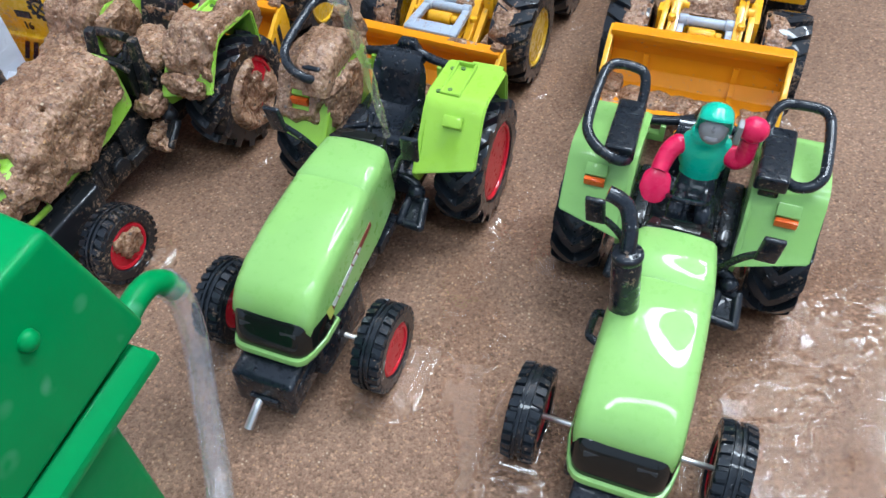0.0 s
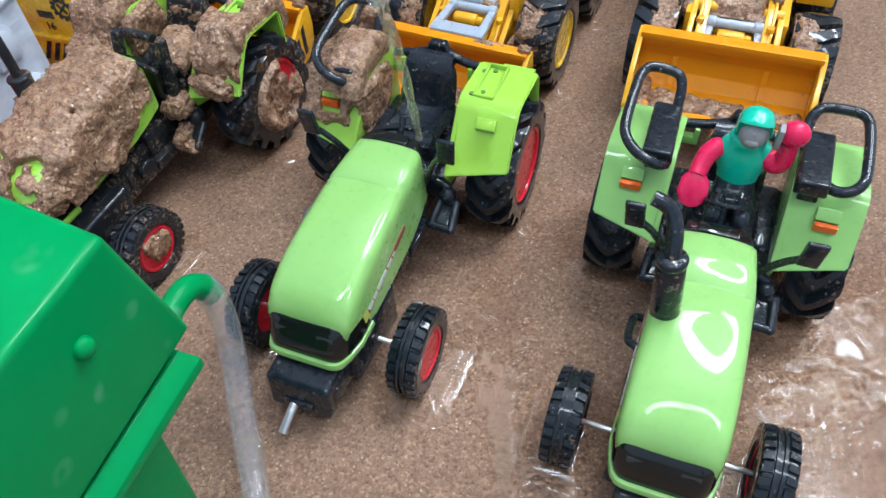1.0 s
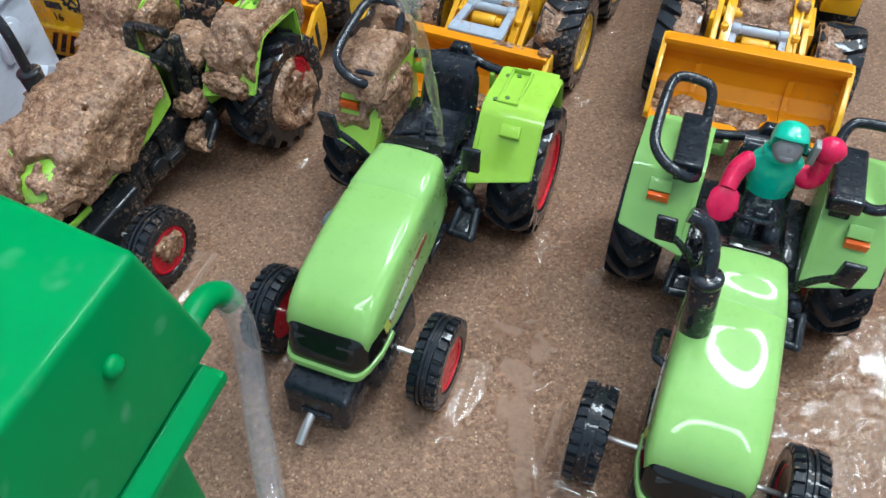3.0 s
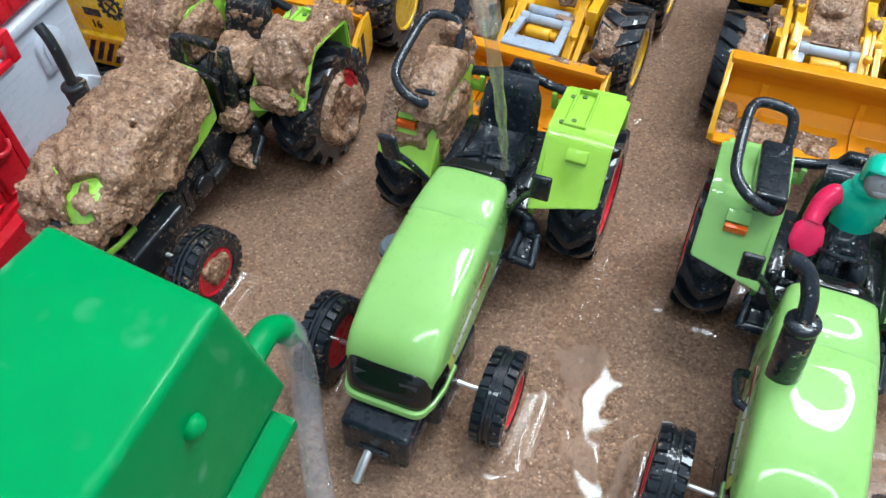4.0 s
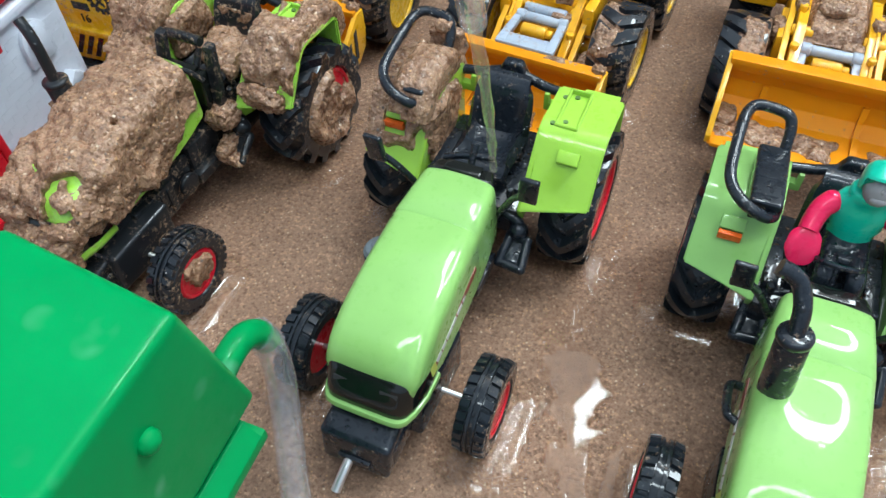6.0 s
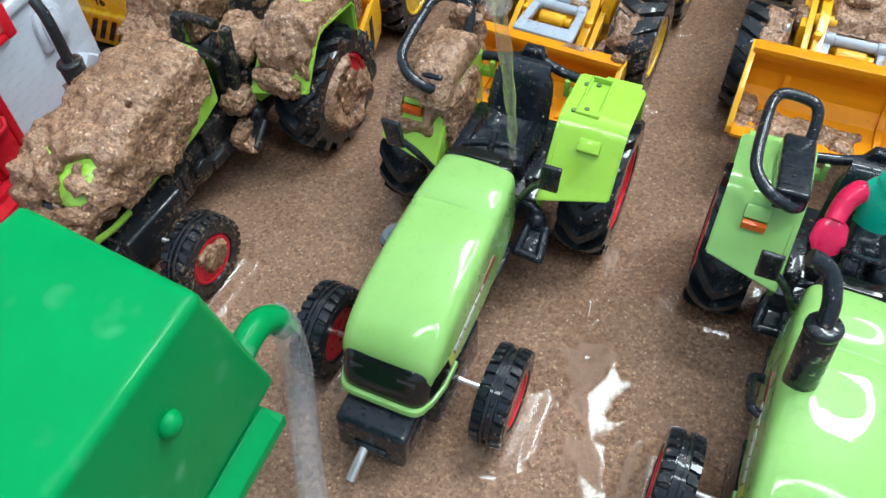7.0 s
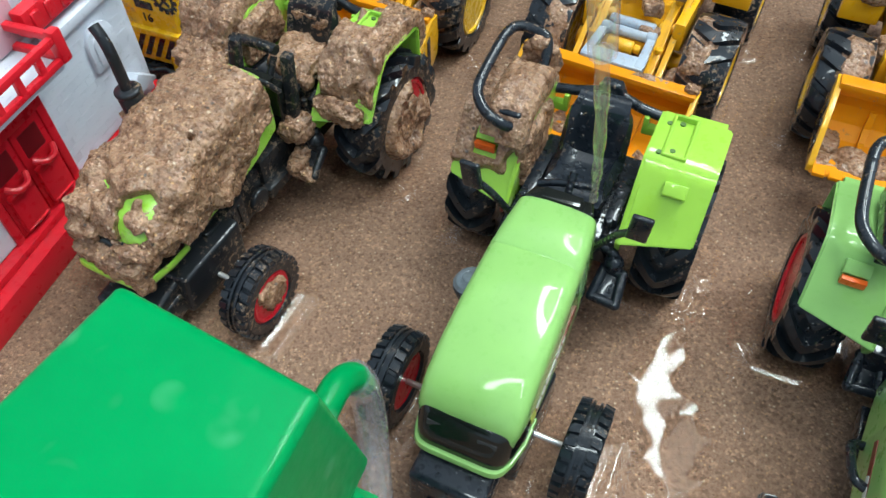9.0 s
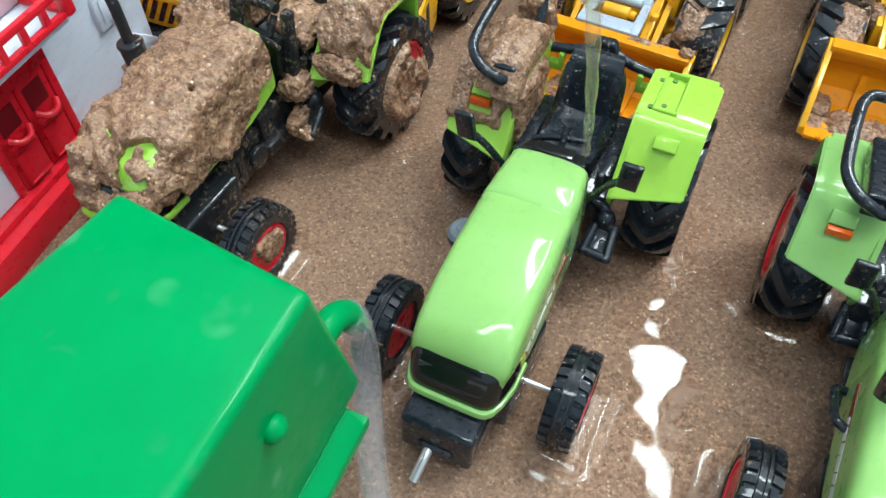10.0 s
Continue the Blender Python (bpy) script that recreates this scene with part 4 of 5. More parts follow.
    if not lift:
        cyl(b, (-12, -6.5, z + 5), (12, -6.5, z + 5), 2.9, seg=14, cap=0.6)
        hexa(b, [(-16.5, -39, zl - 1), (16.5, -39, zl - 1), (14, -30, zl - 0.5), (-14, -30, zl - 0.5), (-16.5, -39, zl + 1.6), (16.5, -39, zl + 1.6), (14, -30, zl + 2), (-14, -30, zl + 2)], 0.8)
    else:
        box(b, -12, 12, -37, -33, z - 11, z - 8, 0.8)
    part("tilt_link", b, GREY, t, "pale grey link frame")
    b = B()
    cyl(b, (-8, -21, z + 1.0), (6, -21, z + 1.0), 3.6, seg=16, cap=0.7)
    cyl(b, (6, -21, z + 1.0), (9.5, -21, z + 1.0), 2.4, seg=12, cap=0.5)
    box(b, -4, 4, -20, 30, z - 7, z - 3, 1.2)
    box(b, -13, 13, -30, -8, z - 12, z - 7, 1.0)
    part("tilt_ram", b, YELLOW, t, "yellow tilt ram")
    # bucket: an open scoop with side plates
    b = B()
    h = lift
    back = [(-40, 43 + h), (-43, 42.5 + h), (-39.5, 30 + h), (-41, 21 + h), (-47, 15.5 + h), (-56, 14 + h), (-72, 15.5 + h), (-73, 14 + h), (-56, 11.5 + h), (-46, 12.5 + h), (-38, 19 + h), (-36, 30 + h)]
    prism(b, back, -44.7, 44.7, "x", 0.5)
    sides = []
    for s in (-1, 1):
        sides.append(prism(B(), [(-37, 43.6 + h), (-43.5, 43.4 + h), (-60, 31 + h), (-72, 18 + h), (-72, 14 + h), (-56, 11.2 + h), (-46, 12.2 + h), (-37.6, 19 + h), (-35.6, 30 + h)], s * 45 - 1.4, s * 45 + 1.4, "x", 0.5))
    box(b, -45, 45, -45.5, -38, 41.5 + h, 45 + h, 0.9)
    hexa(b, [(-44, -43.5, 37.5 + h), (44, -43.5, 37.5 + h), (44, -38, 37.5 + h), (-44, -38, 37.5 + h), (-44, -45, 42 + h), (44, -45, 42 + h), (44, -38, 42 + h), (-44, -38, 42 + h)], 0.4)
    for k in range(12):
        box(b, -43.5 + k * 7.3, -37.7 + k * 7.3, -74.5, -70, 14 + h, 16.2 + h, 0.4, 1)
    for s in (-0.27, 0.22):
        prism(b, [(-39.4, 30 + h), (-41, 20.6 + h), (-47, 15 + h), (-62, 14 + h), (-62, 15.8 + h), (-48, 17.4 + h), (-43, 22 + h), (-41.2, 30 + h)], s * 94 - 1.5, s * 94 + 1.5, "x", 0.3)
    bucket = part("bucket", b, ORANGE, t, "orange open bucket")
    for q in sides:
        part("side_plate", q, YELLOW, bucket)
    # hazard stripes on the side plates
    for s in (-1, 1):
        b = B()
        for k in range(3):
            y = -47 - k * 7
            prism(b, [(y, 36 + h - k * 5), (y - 3, 34 + h - k * 5), (y - 3, 17 + h), (y, 17 + h)], s * 46.3, s * 46.9, "x", 0)
        part("hazard_stripes", b, BLACK, bucket, "black slanting stripes")
    # caked mud
    clods = [((-2, 26, 60), (10, 18, 5), (-14, 0, 0)), ((6, 4, 54), (6, 9, 4), (-10, 0, 20)),
             ((30, -22, 30), (5, 7, 8), (0, 0, 0)), ((19, 14, 60), (3, 12, 3), (-20, 0, 0)), ((41, 40, 57), (8, 6, 3), (0, 0, 20)),
             ((1, -22, z - 5), (10, 8, 4), (10, 0, 0), 22), ((-19, 20, 60), (3.4, 12, 4), (-20, 0, 0)), ((10, -7, z + 4), (6, 4, 3), (0, 0, 0))]
    if lift:
        part("mud_coat", crust(B(), lambda u, v: (Vector((-14.5 + 29 * v, -7 + 50 * u, 57 + 5 * u)), Vector((0, 0, 1))), 110, 66, 3.0, seed + 9, 0.10, 0.1), MUD, t, "caked brown sandy mud", 85)
        clods += [((-36, 40, 60), (9, 7, 5), (0, 0, 20), 20), ((-25, 8, 50), (5, 10, 6), (-20, 0, 0), 18), ((33, -62, 16 + h), (6, 4, 3), (0, 0, 0), 22), ((-39, -50, 15.5 + h), (5, 7, 3), (0, 0, 0), 22)]
        part("mud_clump", crust(B(), lambda u, v: (Vector((-44 + 62 * u, -45 - 22 * v - 5 * u, 15.6 + h)), Vector((0, 0, 1))), 120, 50, 1.9, seed + 2, 0.30, 0.35, lambda p: 1.8 - (p.x + 44) * 0.05), MUD, t, "heap of wet sand in the bucket", 85)
        part("mud_clump", crust(B(), lambda u, v: (Vector((24 + 20 * u, -48 - 20 * v, 15.4 + h)), Vector((0, 0, 1))), 50, 50, 1.8, seed + 7, 0.35, 0.6), MUD, t, "heap of wet sand in the bucket", 85)
    else:
        clods += [((42, -40, 45), (4, 3.4, 2.2), (0, 0, 0))]
        part("mud_coat", crust(B(), lambda u, v: (Vector((-2 + 44 * u, -36 - 8 * v, 44.6)), Vector((0, 0, 1))), 110, 24, 0.8, seed + 4, 0.3, 0.5), MUD, t, "caked brown sandy mud", 85)
        part("mud_clump", crust(B(), lambda u, v: (Vector((-30 + 66 * u, -45 - 22 * v, 15.2)), Vector((0, 0, 1))), 120, 50, 1.6, seed + 2, 0.3, 0.5), MUD, t, "heap of wet sand in the bucket", 85)
    mud(t, clods, "caked brown sandy mud", seed, 16, 0.9)
    for s in (-1, 1):
        tyre_mud(t, s * 42, 0, 28.5, -s * 12, s * 3, -12, 118, seed + s * 3, 0.9, 1.0)
        tyre_mud(t, s * 42, 78, 28.5, -s * 12, s * 8, 20, 120, seed + s * 5, 0.9, 0.9)
    return t


# ---- toy house ----
def house():
    t = new("toy_house")
    tagged(t, "red and white plastic toy house with brick pattern", "toy house")
    b = B()
    prism(b, [(-150, 13), (-150, 80), (80, 80), (80, 13), (77, 0), (70, -10), (-150, -14)], 0, 16, "z", 1.2)
    prism(b, [(-150, 10), (-150, 78), (78, 78), (76, 2), (68, -4), (-150, -7)], 16, 20, "z", 1.0)
    part("base", b, HOUSE_RED, t, "bright red plastic base")
    b = B()
    box(b, 0, 70, 0, 60, 20, 84, 1.6, 3)
    box(b, -100, -44, 0, 60, 20, 84, 1.6, 3)
    box(b, -100, 70, 8, 60, 84, 150, 1.6, 3)
    wall = part("brick_wall", b, HOUSE_WHITE, t, "white plastic wall in shallow brick relief")
    # shallow bricks, each proud of the wall
    shared = finish(box(B(), -5.25, 5.25, -0.06, 0.06, -2.21, 2.21, 0.055, 1), HOUSE_WHITE, "brick")
    for r in range(13):
        for k in range(7):
            u = 7 + k * 10.6 - (5.3 if r % 2 else 0)
            z = 24 + r * 4.5
            if 6 < u < 64.5 and not (34 < u < 58 and 53 < z < 80):
                o = new("brick", shared)
                o.parent, o.location = wall, (u * MM, -0.0001, z * MM)
    b = B()
    box(b, 18, 73, -3.5, 4, 84, 89, 1.0)
    part("eave", b, HOUSE_WHITE, t, "white moulded eave")
    b = B()
    arch = [(36, 55), (55, 55)] + [(45.5 + math.cos(a) * 9.5, 68 + math.sin(a) * 9.5) for a in [math.pi * k / 12 for k in range(13)]]
    prism(b, arch, -2.6, 0.5, "y", 0.8)
    win = part("arched_window", b, HOUSE_WHITE, t, "blind arched window moulded in white")
    b = B()
    prism(b, [(39, 58), (52, 58)] + [(45.5 + math.cos(a) * 6.5, 68 + math.sin(a) * 6.5) for a in [math.pi * k / 12 for k in range(13)]], -3.6, -2.0, "y", 0.6)
    part("shutter", b, HOUSE_WHITE, win)
    b = B()
    prism(b, [(44, 31), (66, 31), (66, 33), (55, 42), (44, 33)], -6.5, 0.5, "y", 0.6)
    part("porch_canopy", b, HOUSE_WHITE, t, "small white porch roof")
    # red door front with two leaves
    b = B()
    box(b, -44, 0, 3, 20, 20, 66, 0.8)
    box(b, -46, -41.5, -1.5, 6, 20, 70, 0.8)
    box(b, -3.5, 1.0, -1.5, 6, 20, 70, 0.8)
    box(b, -46, 1, -1.5, 6, 66, 72, 0.8)
    front = part("door_front", b, HOUSE_RED, t, "red door surround")
    for u in (-22.2, -41.2):
        b = B()
        box(b, u, u + 18.4, -1.0, 4, 20.5, 66, 0.8)
        box(b, u + 2, u + 16.4, -3.4, 0, 22, 42, 1.2)
        box(b, u + 2, u + 16.4, -4.2, -1, 42, 44.5, 0.8)
        box(b, u + 2.5, u + 15.9, -4.4, -3.2, 24.0, 24.8, 0.2, 1)
        tube(b, [(u + 3, -3, 50), (u + 6, -6.5, 48), (u + 12, -6.5, 47), (u + 16, -3, 49)], 1.5, 8)
        leaf = part("door", b, HOUSE_RED, t, "red panelled door leaf")
        # the window plate stands proud; its darker red paints in a recess's shade
        b = B()
        box(b, u + 3, u + 15.4, -1.4, 1, 50, 63, 1.0)
        part("door_window", b, plastic_once("recess_shade_red", (0.16, 0.006, 0.01), 0.35), leaf, "window plate, the shade of a recess in its dark red")
    # balcony over the doors
    b = B()
    box(b, -120, 8, -17, 10, 84, 88, 1.0)
    part("balcony_floor", b, HOUSE_WHITE, t, "white balcony floor")
    b = B()
    box(b, -120, 10, -19.5, -16.5, 88, 91, 0.7)
    box(b, -120, 10, -19.5, -16.5, 98, 101.5, 0.7)
    box(b, 7, 10.5, -19.5, 8, 88, 91, 0.7)
    box(b, 7, 10.5, -19.5, 8, 98, 101.5, 0.7)
    rail = part("balcony_rail", b, HOUSE_RED, t, "red balcony rail")
    for k in range(10):
        b = B()
        box(b, 7 - k * 13, 10.5 - k * 13, -19.3, -16.7, 90, 99, 0.4, 1)
        part("baluster", b, HOUSE_RED, rail)
    b = B()
    box(b, 6, 11.4, -20.4, -15.6, 88, 103.5, 1.2)
    part("corner_post", b, HOUSE_RED, rail)
    # pale pink backing and red upper trim
    b = B()
    box(b, -100, 16, 6.5, 9, 89, 130, 1)
    part("upper_panel", b, plastic_once("pale_pink_plastic", (0.56, 0.35, 0.39), 0.3), t, "pale pink panel over the balcony")
    b = B()
    box(b, 12, 72, -1, 6, 92, 104, 1.2)
    for k in range(6):
        box(b, 16 + k * 9, 21 + k * 9, -2.2, 0, 94, 102, 0.5, 1)
    part("upper_trim", b, HOUSE_RED, t, "red fretted trim over the eave")
    return t


# ---- yellow toy dump truck behind the house ----
def dump_truck():
    t = new("toy_dump_truck")
    tagged(t, "yellow toy dump truck with hazard stripes behind the house", "toy truck")
    b = B()
    box(b, -40, 20, 0, 60, 14, 36, 1.5)
    box(b, -40, 17, 1.5, 58, 36, 66, 1.5)
    box(b, -40, 18, -1.5, 2, 33.5, 37, 0.8)
    hexa(b, [(6, -1, 6), (12, -1, 6), (12, 6, 6), (6, 6, 6), (8, -1, 20), (18, -1, 20), (18, 6, 20), (8, 6, 20)], 0.8)
    body = part("body", b, YELLOW_RIM, t, "yellow plastic body")
    b = B()
    for k in range(4):
        u = -17 + k * 6.5
        prism(b, [(u, 18), (u + 3.4, 18), (u + 11.4, 32), (u + 8, 32)], -0.5, 0.2, "y", 0)
    box(b, -6.5, 4.5, 1.0, 1.7, 49, 53.5, 0)
    part("hazard_stripes", b, BLACK, body, "black slanting stripes")
    b = B()
    c = Vector((14, 57))
    for k in range(12):
        a = 2 * math.pi * k / 12
        d, q = Vector((math.cos(a), math.sin(a))), Vector((-math.sin(a), math.cos(a)))
        prism(b, [tuple(c + d * 5.6 + q * 1.3), tuple(c + d * 5.6 - q * 1.3), tuple(c + d * 8 - q * 1.0), tuple(c + d * 8 + q * 1.0)], 1.0, 1.6, "y", 0)
    ring_o = [c + Vector((math.cos(a), math.sin(a))) * 6.2 for a in [2 * math.pi * k / 24 for k in range(24)]]
    for i in range(24):
        p, q = ring_o[i], ring_o[(i + 1) % 24]
        prism(b, [tuple(p), tuple(q), tuple(c + (q - c) * 0.76), tuple(c + (p - c) * 0.76)], 1.0, 1.6, "y", 0)
    for s in (-1, 1):
        d, q = Vector((s, 1)).normalized(), Vector((1, -s)).normalized()
        prism(b, [tuple(c + d * 4 + q * 0.7), tuple(c + d * 4 - q * 0.7), tuple(c - d * 4 - q * 0.7), tuple(c - d * 4 + q * 0.7)], 1.0, 1.6, "y", 0)
    part("gear_mark", b, BLACK, body, "black printed gear mark")
    cu = bpy.data.curves.new("number", "FONT")
    cu.body, cu.size, cu.extrude, cu.align_x = "16", 7.2 * MM, 0.3 * MM, "CENTER"
    num = new("number_print", cu)
    cu.materials.append(BLACK)
    num.parent, num.location, num.rotation_euler = body, (-1 * MM, 1.2 * MM, 41 * MM), (radians(90), 0, 0)
    b = B()
    tube(b, [(-20, -4, 8), (-4, -5, 11), (6, -4, 13), (14, -4, 6)], 2.2, 10)
    box(b, -30, 0, -3, 10, 2, 12, 1.5)
    part("bumper", b, BLACK, t, "black bumper bar")
    for s in (-28, 4):
        for y in (14, 46):
            wheel(t, s, y, 13, 13, 12, 1 if s > 0 else -1, TYRE_DIRTY, YELLOW_RIM, "front", s, "truck_wheel")
    return t


# ---- the green pump tank with its hose ----
def tank():
    t = new("pump_tank")
    tagged(t, "bright green plastic toy water tank with a spout", "toy tank")
    b = B()
    hexa(b, [(-62, -80, 104), (0, -80, 98), (0, 10, 100), (-50, 12, 104), (-63, -78, 160), (0, -78, 158), (0.5, -2, 158), (-51, 4, 161)], 3.0, 4)
    body = part("tank_top", b, GREEN, t, "smooth green box")
    b = B()
    ball(b, (0.5, -24, 138), 3.4, 14, (0.9, 1, 1))
    part("knob", b, GREEN, body, "small round knob")
    b = B()
    hexa(b, [(-64, -84, 87), (4, -84, 87), (4, 4.5, 87), (-54, 6, 87), (-64, -84, 92), (4, -84, 92), (4, 4.5, 92), (-54, 6, 92)], 1.0, 2)
    prism(b, [(4, 92), (-1, 97), (-2, 97), (-2, 92)], -82, 2, "y", 0.3)
    part("flange", b, GREEN, t, "green ledge round the tank")
    b = B()
    hexa(b, [(-54, -80, 0), (-14, -80, 0), (-14, -14, 0), (-48, -14, 0), (-54, -80, 88), (-10, -80, 88), (-10, -12, 88), (-48, -12, 88)], 3, 3)
    part("tank_foot", b, GREEN, t, "tapered green lower body")
    b = B()
    tube(b, [(-26, -16, 73), (-26.5, 18, 75.5), (-27, 30, 76.5), (-27, 38, 75), (-26, 43.5, 70), (-24.6, 45.6, 63)], 5.0, 18, 6)
    cyl(b, (-26, -4, 74.5), (-26, 6, 75), 7.4, seg=20, cap=1)
    part("spout", b, GREEN, t, "bent green spout")
    return t


# ---- the driver figure on the clean tractor: one plain mesh ----
def driver(parent_pose):
    b = B()

    def piece(slot, make):
        n = len(b.faces)
        make()
        put_in(b, n, slot)
    turn = [2 * math.pi * k / 24 for k in range(24)]
    piece(0, lambda: loft(b, [[(math.cos(a) * w, cy + math.sin(a) * d, z) for a in turn]
                              for z, w, d, cy in ((55, 9.4, 7.2, 9), (60, 10.6, 7.8, 9), (62, 10.2, 7.6, 9), (66, 12.0, 8.4, 9), (68, 11.6, 8.1, 9), (73, 13.4, 8.6, 9), (78, 13.2, 8.2, 9.5), (81.5, 11.4, 7.6, 9.5),
                                                  (83, 9.0, 8.0, 9), (86, 9.2, 8.3, 9), (87.4, 8.0, 7.4, 9), (88, 5.0, 5.0, 9))]))
    # the head leans back: a grey face under a brimmed cap
    head = Matrix.Translation((1.2, 8.0, 94.0)) @ Euler((radians(-34), 0, 0)).to_matrix().to_4x4() @ Matrix.Scale(1.04, 4)

    start = len(b.verts)
    piece(2, lambda: ball(b, (0, -1.8, -3.0), 1.0, 20, (6.8, 6.8, 8.0)))
    piece(2, lambda: ball(b, (0, -8.2, -3.6), 1.0, 10, (1.0, 0.9, 1.5)))
    piece(2, lambda: ball(b, (0, -6.0, -8.0), 1.0, 12, (3.6, 2.0, 2.0)))
    piece(0, lambda: loft(b, [[(math.cos(a) * r, math.sin(a) * r * 1.05 + (yo if math.sin(a) < 0 else 0), z - (zf if math.sin(a) > -0.3 else 0)) for a in turn]
                              for z, r, yo, zf in ((0.2, 7.9, -1.2, 5.0), (0.6, 8.5, -2.4, 5.0), (1.9, 8.6, -2.2, 4.0), (3.2, 8.4, -0.5, 1.5), (5.4, 7.5, 0, 0), (7.4, 5.7, 0, 0), (8.6, 3.2, 0, 0), (9.0, 0.6, 0, 0))]))
    b.verts.ensure_lookup_table()
    bmesh.ops.transform(b, matrix=head, verts=b.verts[start:])
    piece(1, lambda: ball(b, (-13.5, 7.5, 75.5), 5.4, 16))
    piece(1, lambda: ball(b, (12.5, 7.8, 75.0), 5.2, 16))
    piece(1, lambda: tube(b, [(-13, 7.8, 76), (-16.5, 4.5, 73.5), (-18.5, 0, 69.5), (-19.5, -5, 66)], (5.4, 4.6), 16, 5))
    piece(1, lambda: loft(b, [[Vector((-19.5, -6, 65)) + Vector((math.cos(a) * w, -k * 0.7 + math.sin(a) * d * 0.5, -k * 0.6 + math.sin(a) * d)) for a in turn] for k, w, d in ((0, 4.6, 4.4), (3, 7.2, 5.6), (8, 7.8, 5.8), (11, 6.4, 4.8), (12, 3.5, 2.6))]))
    piece(1, lambda: tube(b, [(12, 8, 75), (15.5, 7, 73), (18.5, 6.5, 76), (19, 6.5, 83), (19, 6.5, 89)], (5.2, 4.4), 16, 5))
    piece(1, lambda: ball(b, (19.6, 5.6, 95), 6.8, 14, (1.05, 0.95, 1)))
    piece(2, lambda: hexa(b, [(11.2, 0, 88), (14, 0, 88), (14, 7, 88), (11.2, 7, 88), (11.8, -1, 100), (14.6, -1, 100), (14.6, 6, 100), (11.8, 6, 100)], 1.0, 2))
    piece(3, lambda: hexa(b, [(-12, -6, 33), (12, -6, 33), (11, 17, 33), (-11, 17, 33), (-11, -10, 57), (11, -10, 57), (9, 14, 62), (-9, 14, 62)], 3, 3))
    piece(3, lambda: tube(b, [(-6, -6, 55), (-7, -16, 52), (-7, -18, 40)], 4.5, 12, 4))
    piece(3, lambda: tube(b, [(6, -6, 55), (7, -16, 52), (7, -18, 40)], 4.5, 12, 4))
    d = new("driver_figure", finish(b, [FIG_GREEN, FIG_RED, FIG_GREY, BLACK], "driver_figure", 50))
    d.matrix_world = parent_pose @ Matrix.Translation((0.0018, 0.0045, 0.0255)) @ Matrix.Diagonal((0.8, 0.8, 0.8, 1))
    tagged(d, "green and red plastic driver figure on the seat", "toy figure")
    return d


def mud(parent, clods, label, seed=0.0, n=16, rough=1.6, name="mud_clod"):
    """Clods that stick to a thing, each a part of its own."""
    for k, c in enumerate(clods):
        b = lump(B(), c[0], c[1], c[2] if len(c) > 2 else (0, 0, 0), c[3] if len(c) > 3 else n, rough, seed + 3.1 * k)
        part(name, b, MUD, parent, label, 85)


# ---- placing the things ----
def feet(m, wheels):
    for x, y, hl, hw in wheels:
        p = m @ Vector((x * MM, y * MM, 0))
        a = m.to_euler().z
        FEET.append((p.x, p.y, hl * MM, hw * MM, math.cos(a), math.sin(a)))


TRACTOR_FEET = [(s * 39.5, -92, 15, 7.6) for s in (-1, 1)] + [(s * 43, 20, 17, 12.5) for s in (-1, 1)]
LOADER_FEET = [(s * 42, y, 12, 12) for s in (-1, 1) for y in (0, 78)]

POSE_MAIN = pose(0.0165, 0.3645, -0.001, 0, 0, -22.5)
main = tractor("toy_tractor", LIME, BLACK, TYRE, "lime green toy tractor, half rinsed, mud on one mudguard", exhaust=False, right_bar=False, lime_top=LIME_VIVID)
main.matrix_world = POSE_MAIN
FENDER_LINE = [(41, 58), (40.5, 74), (38, 77), (26, 78), (13, 79), (8, 78), (4, 74.5), (-2, 65.2), (-8, 56)]


def over_lamp_box(p):
    """Mud heaped over the lamp box on a mudguard."""
    ax, ay = abs(abs(p.x) - 32.5) / 10.5, abs(p.y - 16) / 20
    if abs(abs(p.x) - 39) < 5.4 and -3.6 < p.y < 2.2:
        return -9.0
    return 11.5 * max(0.0, 1 - max(ax, ay) ** 4) if p.z > 70 else 0.0


part("mud_coat", crust(B(), swept(FENDER_LINE, 22.5, 53.5, -1), 140, 66, 3.0, 2.0, 0.07, 0.4, over_lamp_box), MUD, main, "wet brown sand caked over a mudguard", 85)
mud(main, [((-24, 14, 62), (3.5, 18, 15), (0, 0, 0), 26), ((-33, 44, 80), (9, 4, 10), (0, 0, 0)),            ((-32, 40, 92), (4, 4, 5), (0, 0, 0), 12)], "wet brown sand caked on a tractor", 2.0, 18, 1.2)

POSE_RIGHT = pose(0.149, 0.3005, -0.003, 0, 0, -22.5)
right = tractor("toy_tractor", LIME, BLACK, TYRE, "clean lime green toy tractor with a driver figure")
right.matrix_world = POSE_RIGHT
driver(POSE_RIGHT)

POSE_LEFT = pose(-0.1166, 0.4347, -0.001, 0, 0, -24.5)
left = tractor("toy_tractor", LIME_DIRTY, BLACK_DIRTY, TYRE_DIRTY, "toy tractor buried under thick sandy mud", right_bar=False, left_bar=False, mudded=True, axle_x=3.5)
left.matrix_world = POSE_LEFT


def hood_gaps(p):
    """Where the coat has come off the hood: a ring over the nose and a spot on the shoulder."""
    d, a = math.hypot(p.x - 12, p.y + 103), math.atan2(p.y + 103, p.x - 12)
    wob = noise.noise(p * 0.25) * 1.6
    bare = 0.0
    if not -0.6 < a < 1.0:
        bare = max(bare, 2.2 + wob - abs(d - 6.8))
    bare = max(bare, 3.4 + wob - math.hypot(p.x - 13, p.y + 97), 1.6 + wob * 0.5 - math.hypot(p.x - 11.5, p.y + 67))
    return -7.0 * max(0.0, bare)


